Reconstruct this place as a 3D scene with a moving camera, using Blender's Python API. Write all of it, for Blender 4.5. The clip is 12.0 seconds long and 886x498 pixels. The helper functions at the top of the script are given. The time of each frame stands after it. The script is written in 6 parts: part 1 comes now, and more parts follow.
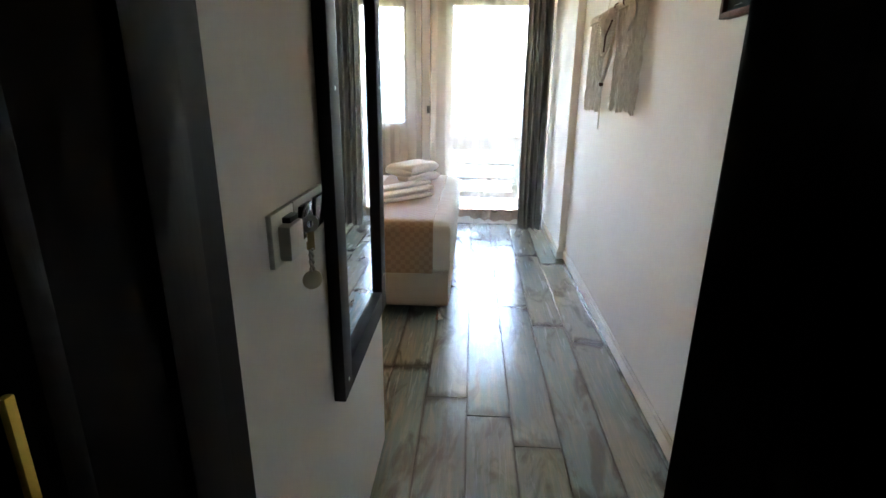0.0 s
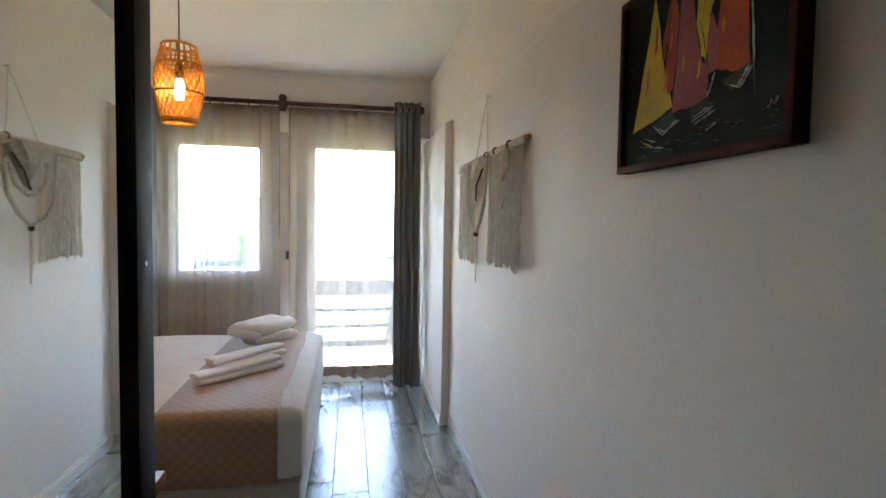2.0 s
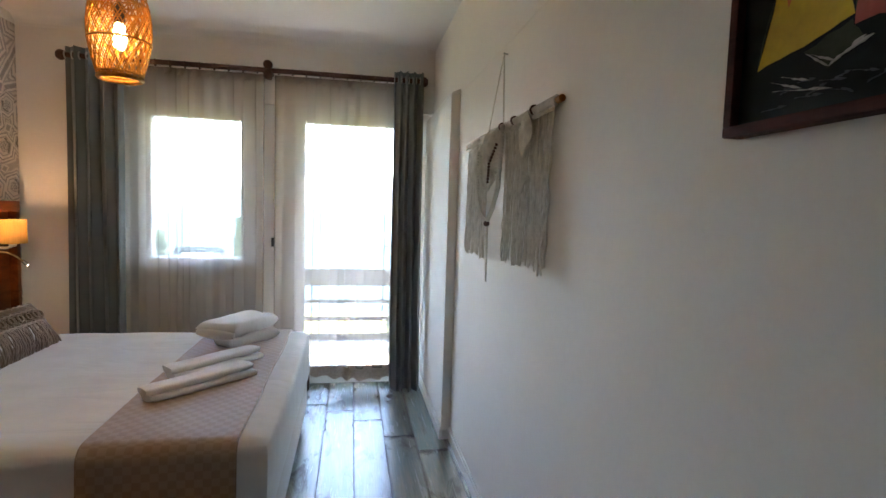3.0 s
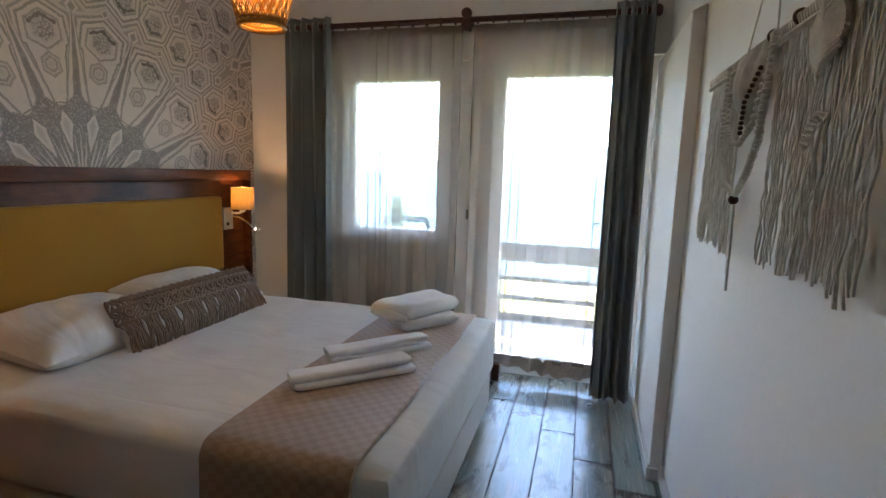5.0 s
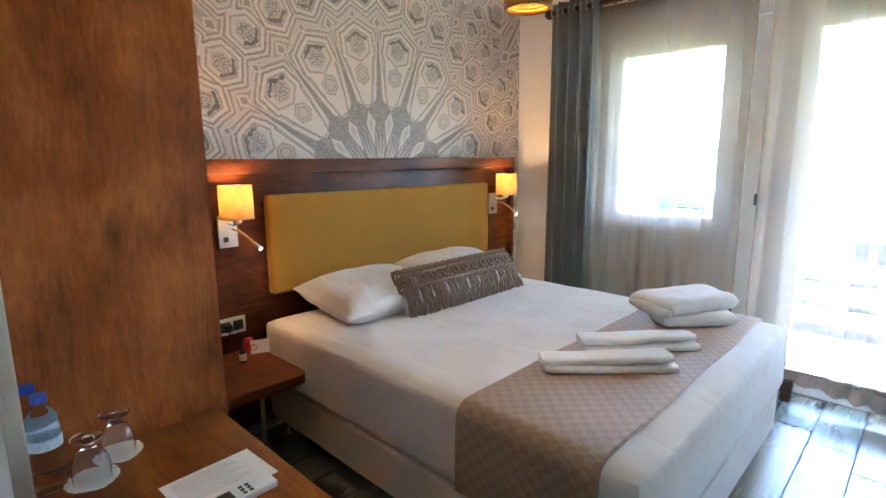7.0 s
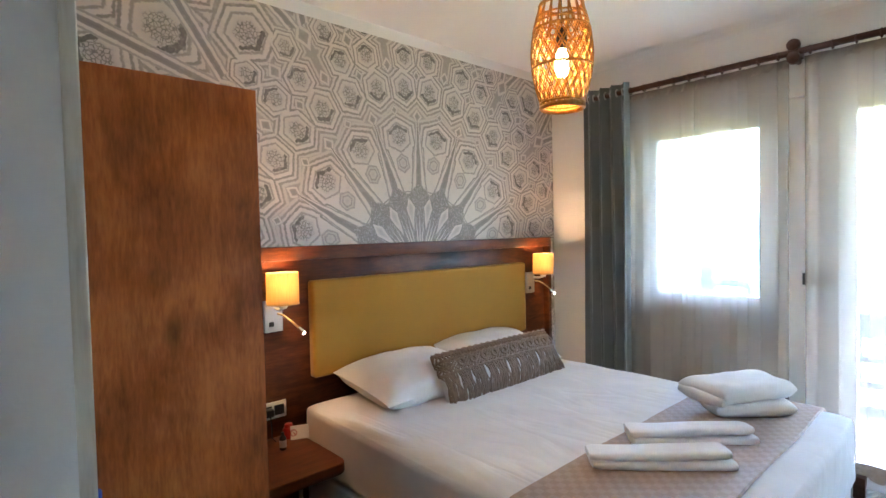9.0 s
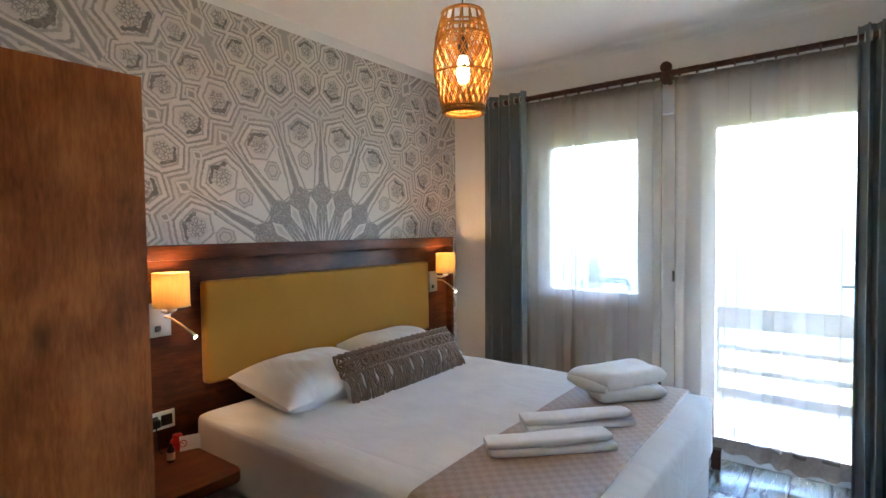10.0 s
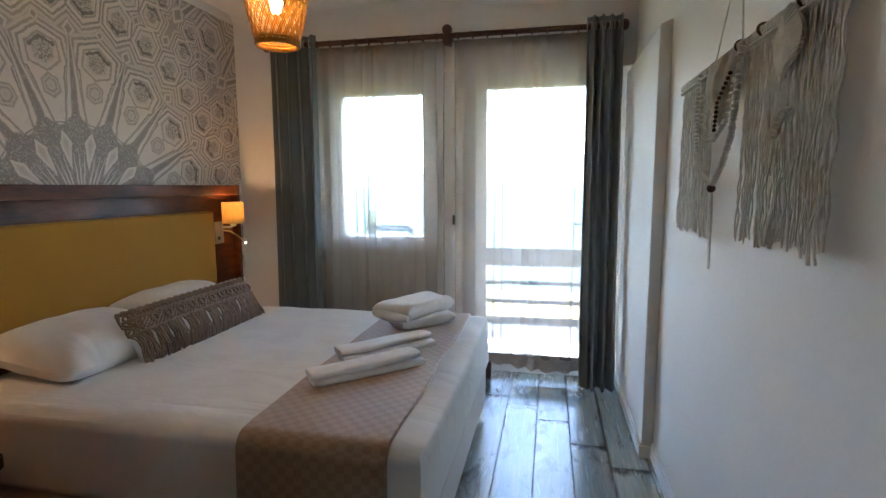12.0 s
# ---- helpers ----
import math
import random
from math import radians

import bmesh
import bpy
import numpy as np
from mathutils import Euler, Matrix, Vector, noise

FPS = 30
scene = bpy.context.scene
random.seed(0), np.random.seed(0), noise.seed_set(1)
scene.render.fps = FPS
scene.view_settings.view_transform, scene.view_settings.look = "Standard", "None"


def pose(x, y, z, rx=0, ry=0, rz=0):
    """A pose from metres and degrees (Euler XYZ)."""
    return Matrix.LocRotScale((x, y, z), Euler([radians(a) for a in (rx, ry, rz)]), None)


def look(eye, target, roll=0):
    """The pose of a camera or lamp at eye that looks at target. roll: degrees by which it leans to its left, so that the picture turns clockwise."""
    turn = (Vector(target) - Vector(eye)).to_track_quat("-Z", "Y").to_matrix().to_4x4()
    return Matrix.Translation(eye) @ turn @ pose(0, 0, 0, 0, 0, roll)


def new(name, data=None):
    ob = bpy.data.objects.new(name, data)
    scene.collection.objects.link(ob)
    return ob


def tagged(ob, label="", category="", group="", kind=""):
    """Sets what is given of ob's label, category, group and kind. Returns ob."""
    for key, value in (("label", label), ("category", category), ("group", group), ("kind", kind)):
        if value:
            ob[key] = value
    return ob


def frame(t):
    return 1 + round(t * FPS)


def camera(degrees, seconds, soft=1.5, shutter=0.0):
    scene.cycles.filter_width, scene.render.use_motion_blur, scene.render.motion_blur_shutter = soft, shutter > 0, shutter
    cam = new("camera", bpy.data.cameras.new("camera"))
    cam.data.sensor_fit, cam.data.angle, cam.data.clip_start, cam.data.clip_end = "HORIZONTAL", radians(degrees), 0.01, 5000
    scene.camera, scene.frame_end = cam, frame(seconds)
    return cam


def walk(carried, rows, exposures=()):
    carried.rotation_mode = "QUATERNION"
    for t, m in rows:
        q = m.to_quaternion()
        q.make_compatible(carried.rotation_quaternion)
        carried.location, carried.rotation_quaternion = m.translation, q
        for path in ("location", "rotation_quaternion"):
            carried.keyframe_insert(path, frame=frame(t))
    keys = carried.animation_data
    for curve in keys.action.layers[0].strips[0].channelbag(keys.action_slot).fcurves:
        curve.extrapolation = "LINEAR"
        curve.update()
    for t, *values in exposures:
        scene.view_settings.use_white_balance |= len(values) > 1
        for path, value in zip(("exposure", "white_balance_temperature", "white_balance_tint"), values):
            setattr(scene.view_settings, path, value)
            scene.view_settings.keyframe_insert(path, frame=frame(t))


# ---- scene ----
cam = camera(81.9, 12.0)
PATH = [
    (0, (-0.197, 0.608, 1.283), (-0.301, 2.513, 0.680), 0.7),
    (0.5, (-0.169, 0.732, 1.301), (-0.209, 2.663, 0.78), 0.8),
    (1, (-0.131, 0.859, 1.319), (-0.074, 2.821, 0.934), 0.5),
    (1.5, (-0.106, 0.982, 1.334), (0.108, 2.957, 1.103), 1.0),
    (2, (-0.116, 1.153, 1.356), (0.245, 3.118, 1.262), 0.9),
    (2.5, (-0.096, 1.346, 1.359), (0.293, 3.306, 1.274), 1.1),
    (2.7, (-0.07, 1.448, 1.36), (0.309, 3.409, 1.255), 1.3),
    (4.3, (0.033, 2.038, 1.343), (-0.03, 4.018, 1.067), 2.5),
    (4.5, (0.06, 2.098, 1.328), (-0.133, 4.069, 1.055), 2.1),
    (5, (0.135, 2.161, 1.361), (-0.386, 4.069, 1.065), 1.7),
    (5.5, (0.135, 2.213, 1.33), (-0.681, 4.017, 1.044), 0.9),
    (6, (0.129, 2.208, 1.328), (-0.934, 3.878, 1.038), 0.3),
    (6.5, (0.132, 2.215, 1.322), (-1.123, 3.741, 1.015), -0.2),
    (7, (0.124, 2.205, 1.326), (-1.248, 3.618, 0.981), -0.5),
    (7.2, (0.123, 2.205, 1.328), (-1.287, 3.578, 0.973), -0.5),
    (8.8, (0.133, 2.18, 1.379), (-1.375, 3.492, 1.293), -1.5),
    (9, (0.126, 2.171, 1.388), (-1.357, 3.512, 1.323), -1.3),
    (9.5, (0.136, 2.165, 1.393), (-1.241, 3.615, 1.343), -1.0),
    (10, (0.144, 2.157, 1.389), (-1.063, 3.749, 1.315), -0.7),
    (10.5, (0.117, 2.105, 1.368), (-0.88, 3.836, 1.264), -0.7),
    (11, (0.089, 2.037, 1.362), (-0.688, 3.874, 1.207), -0.7),
    (11.5, (0.052, 1.994, 1.338), (-0.524, 3.899, 1.138), -0.6),
    (12, (0.037, 1.988, 1.32), (-0.368, 3.931, 1.078), -0.2),
]
EXPOSURES = [
    (0.0, 5.72, 6900, 13), (0.5, 5.36, 6880, 14), (1.5, 5.28, 6800, 14), (2.5, 5.16, 6650, 14), (4.5, 4.55, 6350, 13), (5.5, 4.88, 6280, 13), (6.5, 5.40, 6020, 12),
    (7.2, 5.87, 5950, 11), (9.0, 5.79, 5760, 10), (10.0, 5.33, 5790, 11), (11.0, 4.97, 6060, 12), (12.0, 4.81, 6250, 12)]
walk(cam, [(t, look(eye, target, roll)) for t, eye, target, roll in PATH], EXPOSURES)

# ---- light ----
world = bpy.data.worlds.new("sky")
scene.world = world
world.use_nodes = True
wn = world.node_tree
sky = wn.nodes.new("ShaderNodeTexSky")
sky.sky_type, sky.sun_disc = "NISHITA", False
sky.sun_elevation, sky.sun_rotation = radians(55), radians(113)
wn.links.new(sky.outputs[0], wn.nodes["Background"].inputs[0])
wn.nodes["Background"].inputs[1].default_value = 0.15


def lamp(name, kind, m, energy, color=(1, 1, 1), **opts):
    data = bpy.data.lights.new(name, kind)
    data.energy, data.color = energy, color
    if kind == "AREA":
        data.shape, data.size, data.size_y = "RECTANGLE", opts["size"], opts["size_y"]
    elif kind == "SUN":
        data.angle = radians(opts["angle"])
    else:
        data.shadow_soft_size = opts["radius"]
    ob = new(name, data)
    ob.matrix_world = m
    return ob


lamp("sun", "SUN", look((7, -3, 11), (0, 0, 0)), 4.0, (1.0, 0.95, 0.88), angle=0.5)


# ---- materials ----
def ramp(nt, fac, stops):
    n = nt.nodes.new("ShaderNodeValToRGB")
    while len(n.color_ramp.elements) < len(stops):
        n.color_ramp.elements.new(0.5)
    for e, (p, c) in zip(n.color_ramp.elements, stops):
        e.position, e.color = p, (*c, 1)
    nt.links.new(fac, n.inputs[0])
    return n.outputs[0]


def coords(nt, scale=(1, 1, 1), rot=(0, 0, 0), kind="Object"):
    tc, mp = nt.nodes.new("ShaderNodeTexCoord"), nt.nodes.new("ShaderNodeMapping")
    mp.inputs["Scale"].default_value, mp.inputs["Rotation"].default_value = scale, rot
    nt.links.new(tc.outputs[kind], mp.inputs[0])
    return mp.outputs[0]


def noise_tex(nt, vec, scale, detail=4.0, rough=0.55, distort=0.0):
    n = nt.nodes.new("ShaderNodeTexNoise")
    n.inputs["Scale"].default_value, n.inputs["Detail"].default_value = scale, detail
    n.inputs["Roughness"].default_value, n.inputs["Distortion"].default_value = rough, distort
    nt.links.new(vec, n.inputs["Vector"])
    return n.outputs["Fac"]


def mathn(nt, op, a, b=None):
    n = nt.nodes.new("ShaderNodeMath")
    n.operation = op
    for i, v in enumerate((a, b)):
        if v is None:
            continue
        if isinstance(v, (int, float)):
            n.inputs[i].default_value = v
        else:
            nt.links.new(v, n.inputs[i])
    return n.outputs[0]


def mix(nt, fac, a, b, mode="MIX"):
    n = nt.nodes.new("ShaderNodeMix")
    n.data_type, n.blend_type = "RGBA", mode
    for i, v in ((0, fac), (6, a), (7, b)):
        if isinstance(v, (int, float)):
            n.inputs[i].default_value = v
        elif isinstance(v, tuple):
            n.inputs[i].default_value = (*v, 1)
        else:
            nt.links.new(v, n.inputs[i])
    return n.outputs[2]


def bump(nt, bsdf, height, strength, distance=0.01):
    n = nt.nodes.new("ShaderNodeBump")
    n.inputs["Strength"].default_value, n.inputs["Distance"].default_value = strength, distance
    nt.links.new(height, n.inputs["Height"])
    nt.links.new(n.outputs[0], bsdf.inputs["Normal"])


def base(name, rough=0.6, metal=0.0, color=(0.8, 0.8, 0.8)):
    m = bpy.data.materials.new(name)
    m.use_nodes = True
    b = m.node_tree.nodes["Principled BSDF"]
    b.inputs["Roughness"].default_value, b.inputs["Metallic"].default_value = rough, metal
    b.inputs["Base Color"].default_value = (*color, 1)
    return m, m.node_tree, b


def speckled(name, dark, light, scale, rough=0.6, bumpy=0.2, fine=120.0, stretch=(1, 1, 1), metal=0.0, dist=0.003):
    """Two-scale variation between two colours, with fine relief."""
    m, nt, b = base(name, rough, metal)
    v = coords(nt, stretch)
    big, small = noise_tex(nt, v, scale, 5), noise_tex(nt, v, fine, 3)
    f = mathn(nt, "ADD", mathn(nt, "MULTIPLY", big, 0.7), mathn(nt, "MULTIPLY", small, 0.3))
    nt.links.new(ramp(nt, f, [(0.3, dark), (0.7, light)]), b.inputs["Base Color"])
    bump(nt, b, small, bumpy, dist)
    return m


def wood(name, dark, mid, light, axis, scale=1.0, rough=0.4, knots=True, stretch=0.8, swirl=1.2, blotch=0.42):
    """Stained veneer with long grain along one axis, blotches and a few dark knots."""
    m, nt, b = base(name, rough)
    b.inputs["Specular IOR Level"].default_value = 0.22
    st = [7 * scale] * 3
    st[axis] = stretch * scale
    v = coords(nt, tuple(st))
    grain = noise_tex(nt, v, 2.2, 8, 0.6, swirl)
    fine = noise_tex(nt, coords(nt, tuple(s * 7 for s in st)), 3.0, 4, 0.6)
    blot = noise_tex(nt, coords(nt, (1, 1, 1)), 4.5, 3, 0.5)
    f = mathn(nt, "ADD", mathn(nt, "MULTIPLY", grain, 0.87 - blotch), mathn(nt, "ADD", mathn(nt, "MULTIPLY", fine, 0.25), mathn(nt, "MULTIPLY", blot, blotch)))
    col = ramp(nt, f, [(0.42, dark), (0.55, mid), (0.70, light)])
    if knots:
        vor = nt.nodes.new("ShaderNodeTexVoronoi")
        kv = [5.5] * 3
        kv[axis] = 2.6
        nt.links.new(coords(nt, tuple(kv)), vor.inputs["Vector"])
        vor.inputs["Scale"].default_value = 1.0
        k = ramp(nt, vor.outputs["Distance"], [(0.04, (1, 1, 1)), (0.20, (0, 0, 0))])
        col = mix(nt, mathn(nt, "MULTIPLY", k, 0.65), col, tuple(c * 0.3 for c in dark))
    nt.links.new(col, b.inputs["Base Color"])
    bump(nt, b, fine, 0.15, 0.002)
    return m


def fabric(name, dark, light, weave=900.0, rough=0.9, soft=14.0, bumpy=0.35):
    m, nt, b = base(name, rough)
    b.inputs["Sheen Weight"].default_value = 0.2
    v = coords(nt)
    w = nt.nodes.new("ShaderNodeTexVoronoi")
    w.inputs["Scale"].default_value = weave
    nt.links.new(v, w.inputs["Vector"])
    big = noise_tex(nt, v, soft, 4)
    f = mathn(nt, "ADD", mathn(nt, "MULTIPLY", big, 0.75), mathn(nt, "MULTIPLY", w.outputs["Distance"], 0.25))
    nt.links.new(ramp(nt, f, [(0.3, dark), (0.65, light)]), b.inputs["Base Color"])
    bump(nt, b, w.outputs["Distance"], bumpy, 0.001)
    return m


PLASTER = speckled("white_plaster", (0.80, 0.78, 0.75), (0.86, 0.84, 0.815), 1.6, 0.75, 0.25, 55.0)
CEILING_PAINT = speckled("ceiling_paint", (0.81, 0.80, 0.78), (0.86, 0.85, 0.83), 1.2, 0.85, 0.2, 60.0)
SKIRTING_PAINT = speckled("skirting_paint", (0.72, 0.71, 0.68), (0.82, 0.81, 0.78), 5.0, 0.35, 0.1)
PVC = speckled("white_frame_plastic", (0.72, 0.72, 0.70), (0.80, 0.80, 0.78), 3.0, 0.35, 0.05)
HEAD_WOOD = wood("dark_walnut_stain", (0.028, 0.007, 0.002), (0.075, 0.020, 0.005), (0.15, 0.044, 0.011), 1, 1.0, 0.42)
PANEL_WOOD = wood("brown_stained_ply", (0.15, 0.036, 0.007), (0.29, 0.080, 0.017), (0.46, 0.150, 0.038), 2, 0.8, 0.5, True, 1.3, 2.2, 0.55)
DESK_WOOD = wood("desk_walnut_stain", (0.10, 0.024, 0.004), (0.21, 0.058, 0.010), (0.33, 0.105, 0.020), 0, 0.8, 0.36, True, 1.4, 1.8, 0.5)
PINE = wood("pale_painted_pine", (0.58, 0.51, 0.40), (0.74, 0.69, 0.60), (0.80, 0.76, 0.68), 2, 1.0, 0.6)
# dark stain taken down to near black to stand in for backlit shade
DOOR_WOOD = wood("shade_darkened_door_stain", (0.0015, 0.0008, 0.0006), (0.003, 0.0015, 0.001), (0.006, 0.003, 0.002), 2, 0.8, 0.7, False)
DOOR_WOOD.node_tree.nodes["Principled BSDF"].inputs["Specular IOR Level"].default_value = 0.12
FRAME_BLACK = wood("espresso_frame", (0.005, 0.0035, 0.0035), (0.009, 0.006, 0.006), (0.015, 0.010, 0.010), 2, 1.0, 0.55, False)
ROD_WOOD = wood("rod_walnut", (0.05, 0.022, 0.016), (0.085, 0.040, 0.030), (0.12, 0.06, 0.045), 0, 2.0, 0.4, False)
MUSTARD = fabric("mustard_linen", (0.325, 0.150, 0.004), (0.365, 0.172, 0.005), 900.0, 0.9, 3.0, 0.2)


def sheet_material():
    m, nt, b = base("white_cotton_sheet", 0.85)
    v = coords(nt)
    creases = noise_tex(nt, coords(nt, (1.0, 3.0, 2.2), (0, 0, 0.45)), 1.7, 2.5, 0.45, 1.2)
    ridges = mathn(nt, "ABSOLUTE", mathn(nt, "SUBTRACT", creases, 0.5))
    fine = noise_tex(nt, v, 900.0, 2)
    nt.links.new(ramp(nt, noise_tex(nt, v, 5.0, 4), [(0.3, (0.68, 0.66, 0.635)), (0.7, (0.76, 0.745, 0.72))]), b.inputs["Base Color"])
    b.inputs["Sheen Weight"].default_value = 0.15
    bump(nt, b, mathn(nt, "ADD", ramp(nt, ridges, [(0.0, (0.0,) * 3), (0.16, (1.0,) * 3)]), mathn(nt, "MULTIPLY", fine, 0.04)), 0.13, 0.02)
    return m


SHEET = sheet_material()
TERRY = fabric("white_terry", (0.80, 0.79, 0.785), (0.88, 0.87, 0.865), 420.0, 0.95, 20.0, 0.9)
BOXSPRING = fabric("cream_leatherette", (0.55, 0.50, 0.44), (0.63, 0.58, 0.52), 600.0, 0.5, 5.0, 0.1)
DRAPE = fabric("slate_grey_drape", (0.165, 0.184, 0.194), (0.205, 0.226, 0.237), 800.0, 0.8, 3.0, 0.2)
COTTON = fabric("natural_cotton_cord", (0.52, 0.48, 0.42), (0.76, 0.72, 0.65), 500.0, 0.95, 30.0, 0.5)
TAUPE = fabric("taupe_cotton_cord", (0.150, 0.100, 0.068), (0.26, 0.185, 0.132), 500.0, 0.95, 30.0, 0.5)
HEM = fabric("tan_hem", (0.42, 0.35, 0.29), (0.56, 0.48, 0.41), 500.0, 0.9, 40.0, 0.3)
TAPE = fabric("taupe_header_tape", (0.16, 0.13, 0.11), (0.24, 0.20, 0.17), 500.0, 0.9, 40.0, 0.3)
RATTAN = wood("honey_rattan", (0.25, 0.100, 0.015), (0.41, 0.190, 0.033), (0.54, 0.28, 0.065), 2, 6.0, 0.5, False)
CHROME = base("chrome", 0.18, 1.0, (0.75, 0.75, 0.75))[0]
STEEL = speckled("brushed_steel", (0.42, 0.42, 0.42), (0.58, 0.58, 0.57), 8.0, 0.35, 0.05, 200.0, (1, 1, 1), 1.0)
BLACK = base("black_plastic", 0.4, 0.0, (0.012, 0.013, 0.016))[0]
WHITE_PLASTIC = speckled("white_plastic", (0.70, 0.70, 0.67), (0.78, 0.78, 0.75), 6.0, 0.35, 0.03)
BRASS = base("aged_brass", 0.35, 1.0, (0.45, 0.34, 0.18))[0]
POLISHED_BRASS = base("polished_brass", 0.3, 1.0, (0.83, 0.58, 0.12))[0]
MIRROR = base("mirror_silver", 0.02, 1.0, (0.86, 0.88, 0.87))[0]
PAPER = speckled("white_card", (0.74, 0.72, 0.68), (0.82, 0.80, 0.77), 9.0, 0.7, 0.05)
INK = base("grey_ink", 0.7, 0.0, (0.16, 0.16, 0.17))[0]
RED_PLASTIC = base("red_plastic", 0.3, 0.0, (0.45, 0.015, 0.01))[0]
BLUE_CAP = base("blue_cap", 0.35, 0.0, (0.02, 0.06, 0.42))[0]
BLUE_LABEL = speckled("blue_label", (0.25, 0.38, 0.48), (0.45, 0.55, 0.62), 60.0, 0.4, 0.02)
ROPE_TAG = base("cream_fob", 0.6, 0.0, (0.62, 0.54, 0.40))[0]
VOID = base("dark_glass", 0.1, 0.0, (0.02, 0.02, 0.02))[0]
GROUT = speckled("grey_grout", (0.045, 0.043, 0.040), (0.075, 0.072, 0.068), 20.0, 0.85, 0.3)


def glass_material(name, rough=0.0, ior=1.45, tint=(1, 1, 1)):
    m, nt, b = base(name, rough, 0.0, tint)
    b.inputs["Transmission Weight"].default_value, b.inputs["IOR"].default_value = 1.0, ior
    return m


GLASS = glass_material("clear_glass")
PANE = glass_material("window_glass", 0.0, 1.05)
PET = glass_material("clear_bottle_plastic", 0.06, 1.12, (0.96, 0.98, 1.0))


def sheer_material():
    m = bpy.data.materials.new("sheer_voile")
    m.use_nodes = True
    nt = m.node_tree
    out = nt.nodes["Material Output"]
    nt.nodes.remove(nt.nodes["Principled BSDF"])
    tr, tl, df = (nt.nodes.new("ShaderNodeBsdf" + k) for k in ("Transparent", "Translucent", "Diffuse"))
    for n in (tl, df):
        n.inputs[0].default_value = (0.52, 0.465, 0.41, 1)
    tr.inputs[0].default_value = (0.95, 0.93, 0.91, 1)
    a, s = nt.nodes.new("ShaderNodeMixShader"), nt.nodes.new("ShaderNodeMixShader")
    a.inputs[0].default_value = 0.5
    nt.links.new(tl.outputs[0], a.inputs[1])
    nt.links.new(df.outputs[0], a.inputs[2])
    s.inputs[0].default_value = 0.41
    nt.links.new(tr.outputs[0], s.inputs[1])
    nt.links.new(a.outputs[0], s.inputs[2])
    nt.links.new(s.outputs[0], out.inputs[0])
    return m


SHEER = sheer_material()


def shade_material():
    m = bpy.data.materials.new("cream_lamp_shade")
    m.use_nodes = True
    nt = m.node_tree
    out = nt.nodes["Material Output"]
    nt.nodes.remove(nt.nodes["Principled BSDF"])
    tl, df, s = nt.nodes.new("ShaderNodeBsdfTranslucent"), nt.nodes.new("ShaderNodeBsdfDiffuse"), nt.nodes.new("ShaderNodeMixShader")
    col = ramp(nt, noise_tex(nt, coords(nt, (40, 40, 4)), 4.0, 4), [(0.3, (0.43, 0.32, 0.155)), (0.7, (0.50, 0.38, 0.20))])
    nt.links.new(col, tl.inputs[0])
    nt.links.new(col, df.inputs[0])
    s.inputs[0].default_value = 0.45
    nt.links.new(tl.outputs[0], s.inputs[1])
    nt.links.new(df.outputs[0], s.inputs[2])
    nt.links.new(s.outputs[0], out.inputs[0])
    return m


SHADE = shade_material()


def glow(name, color, strength):
    m, nt, b = base(name, 0.5, 0.0, color)
    b.inputs["Emission Color"].default_value = (*color, 1)
    b.inputs["Emission Strength"].default_value = strength
    return m


BULB = glow("warm_filament_bulb", (1.0, 0.66, 0.25), 4.5)
LED = glow("warm_led", (1.0, 0.85, 0.6), 4.0)


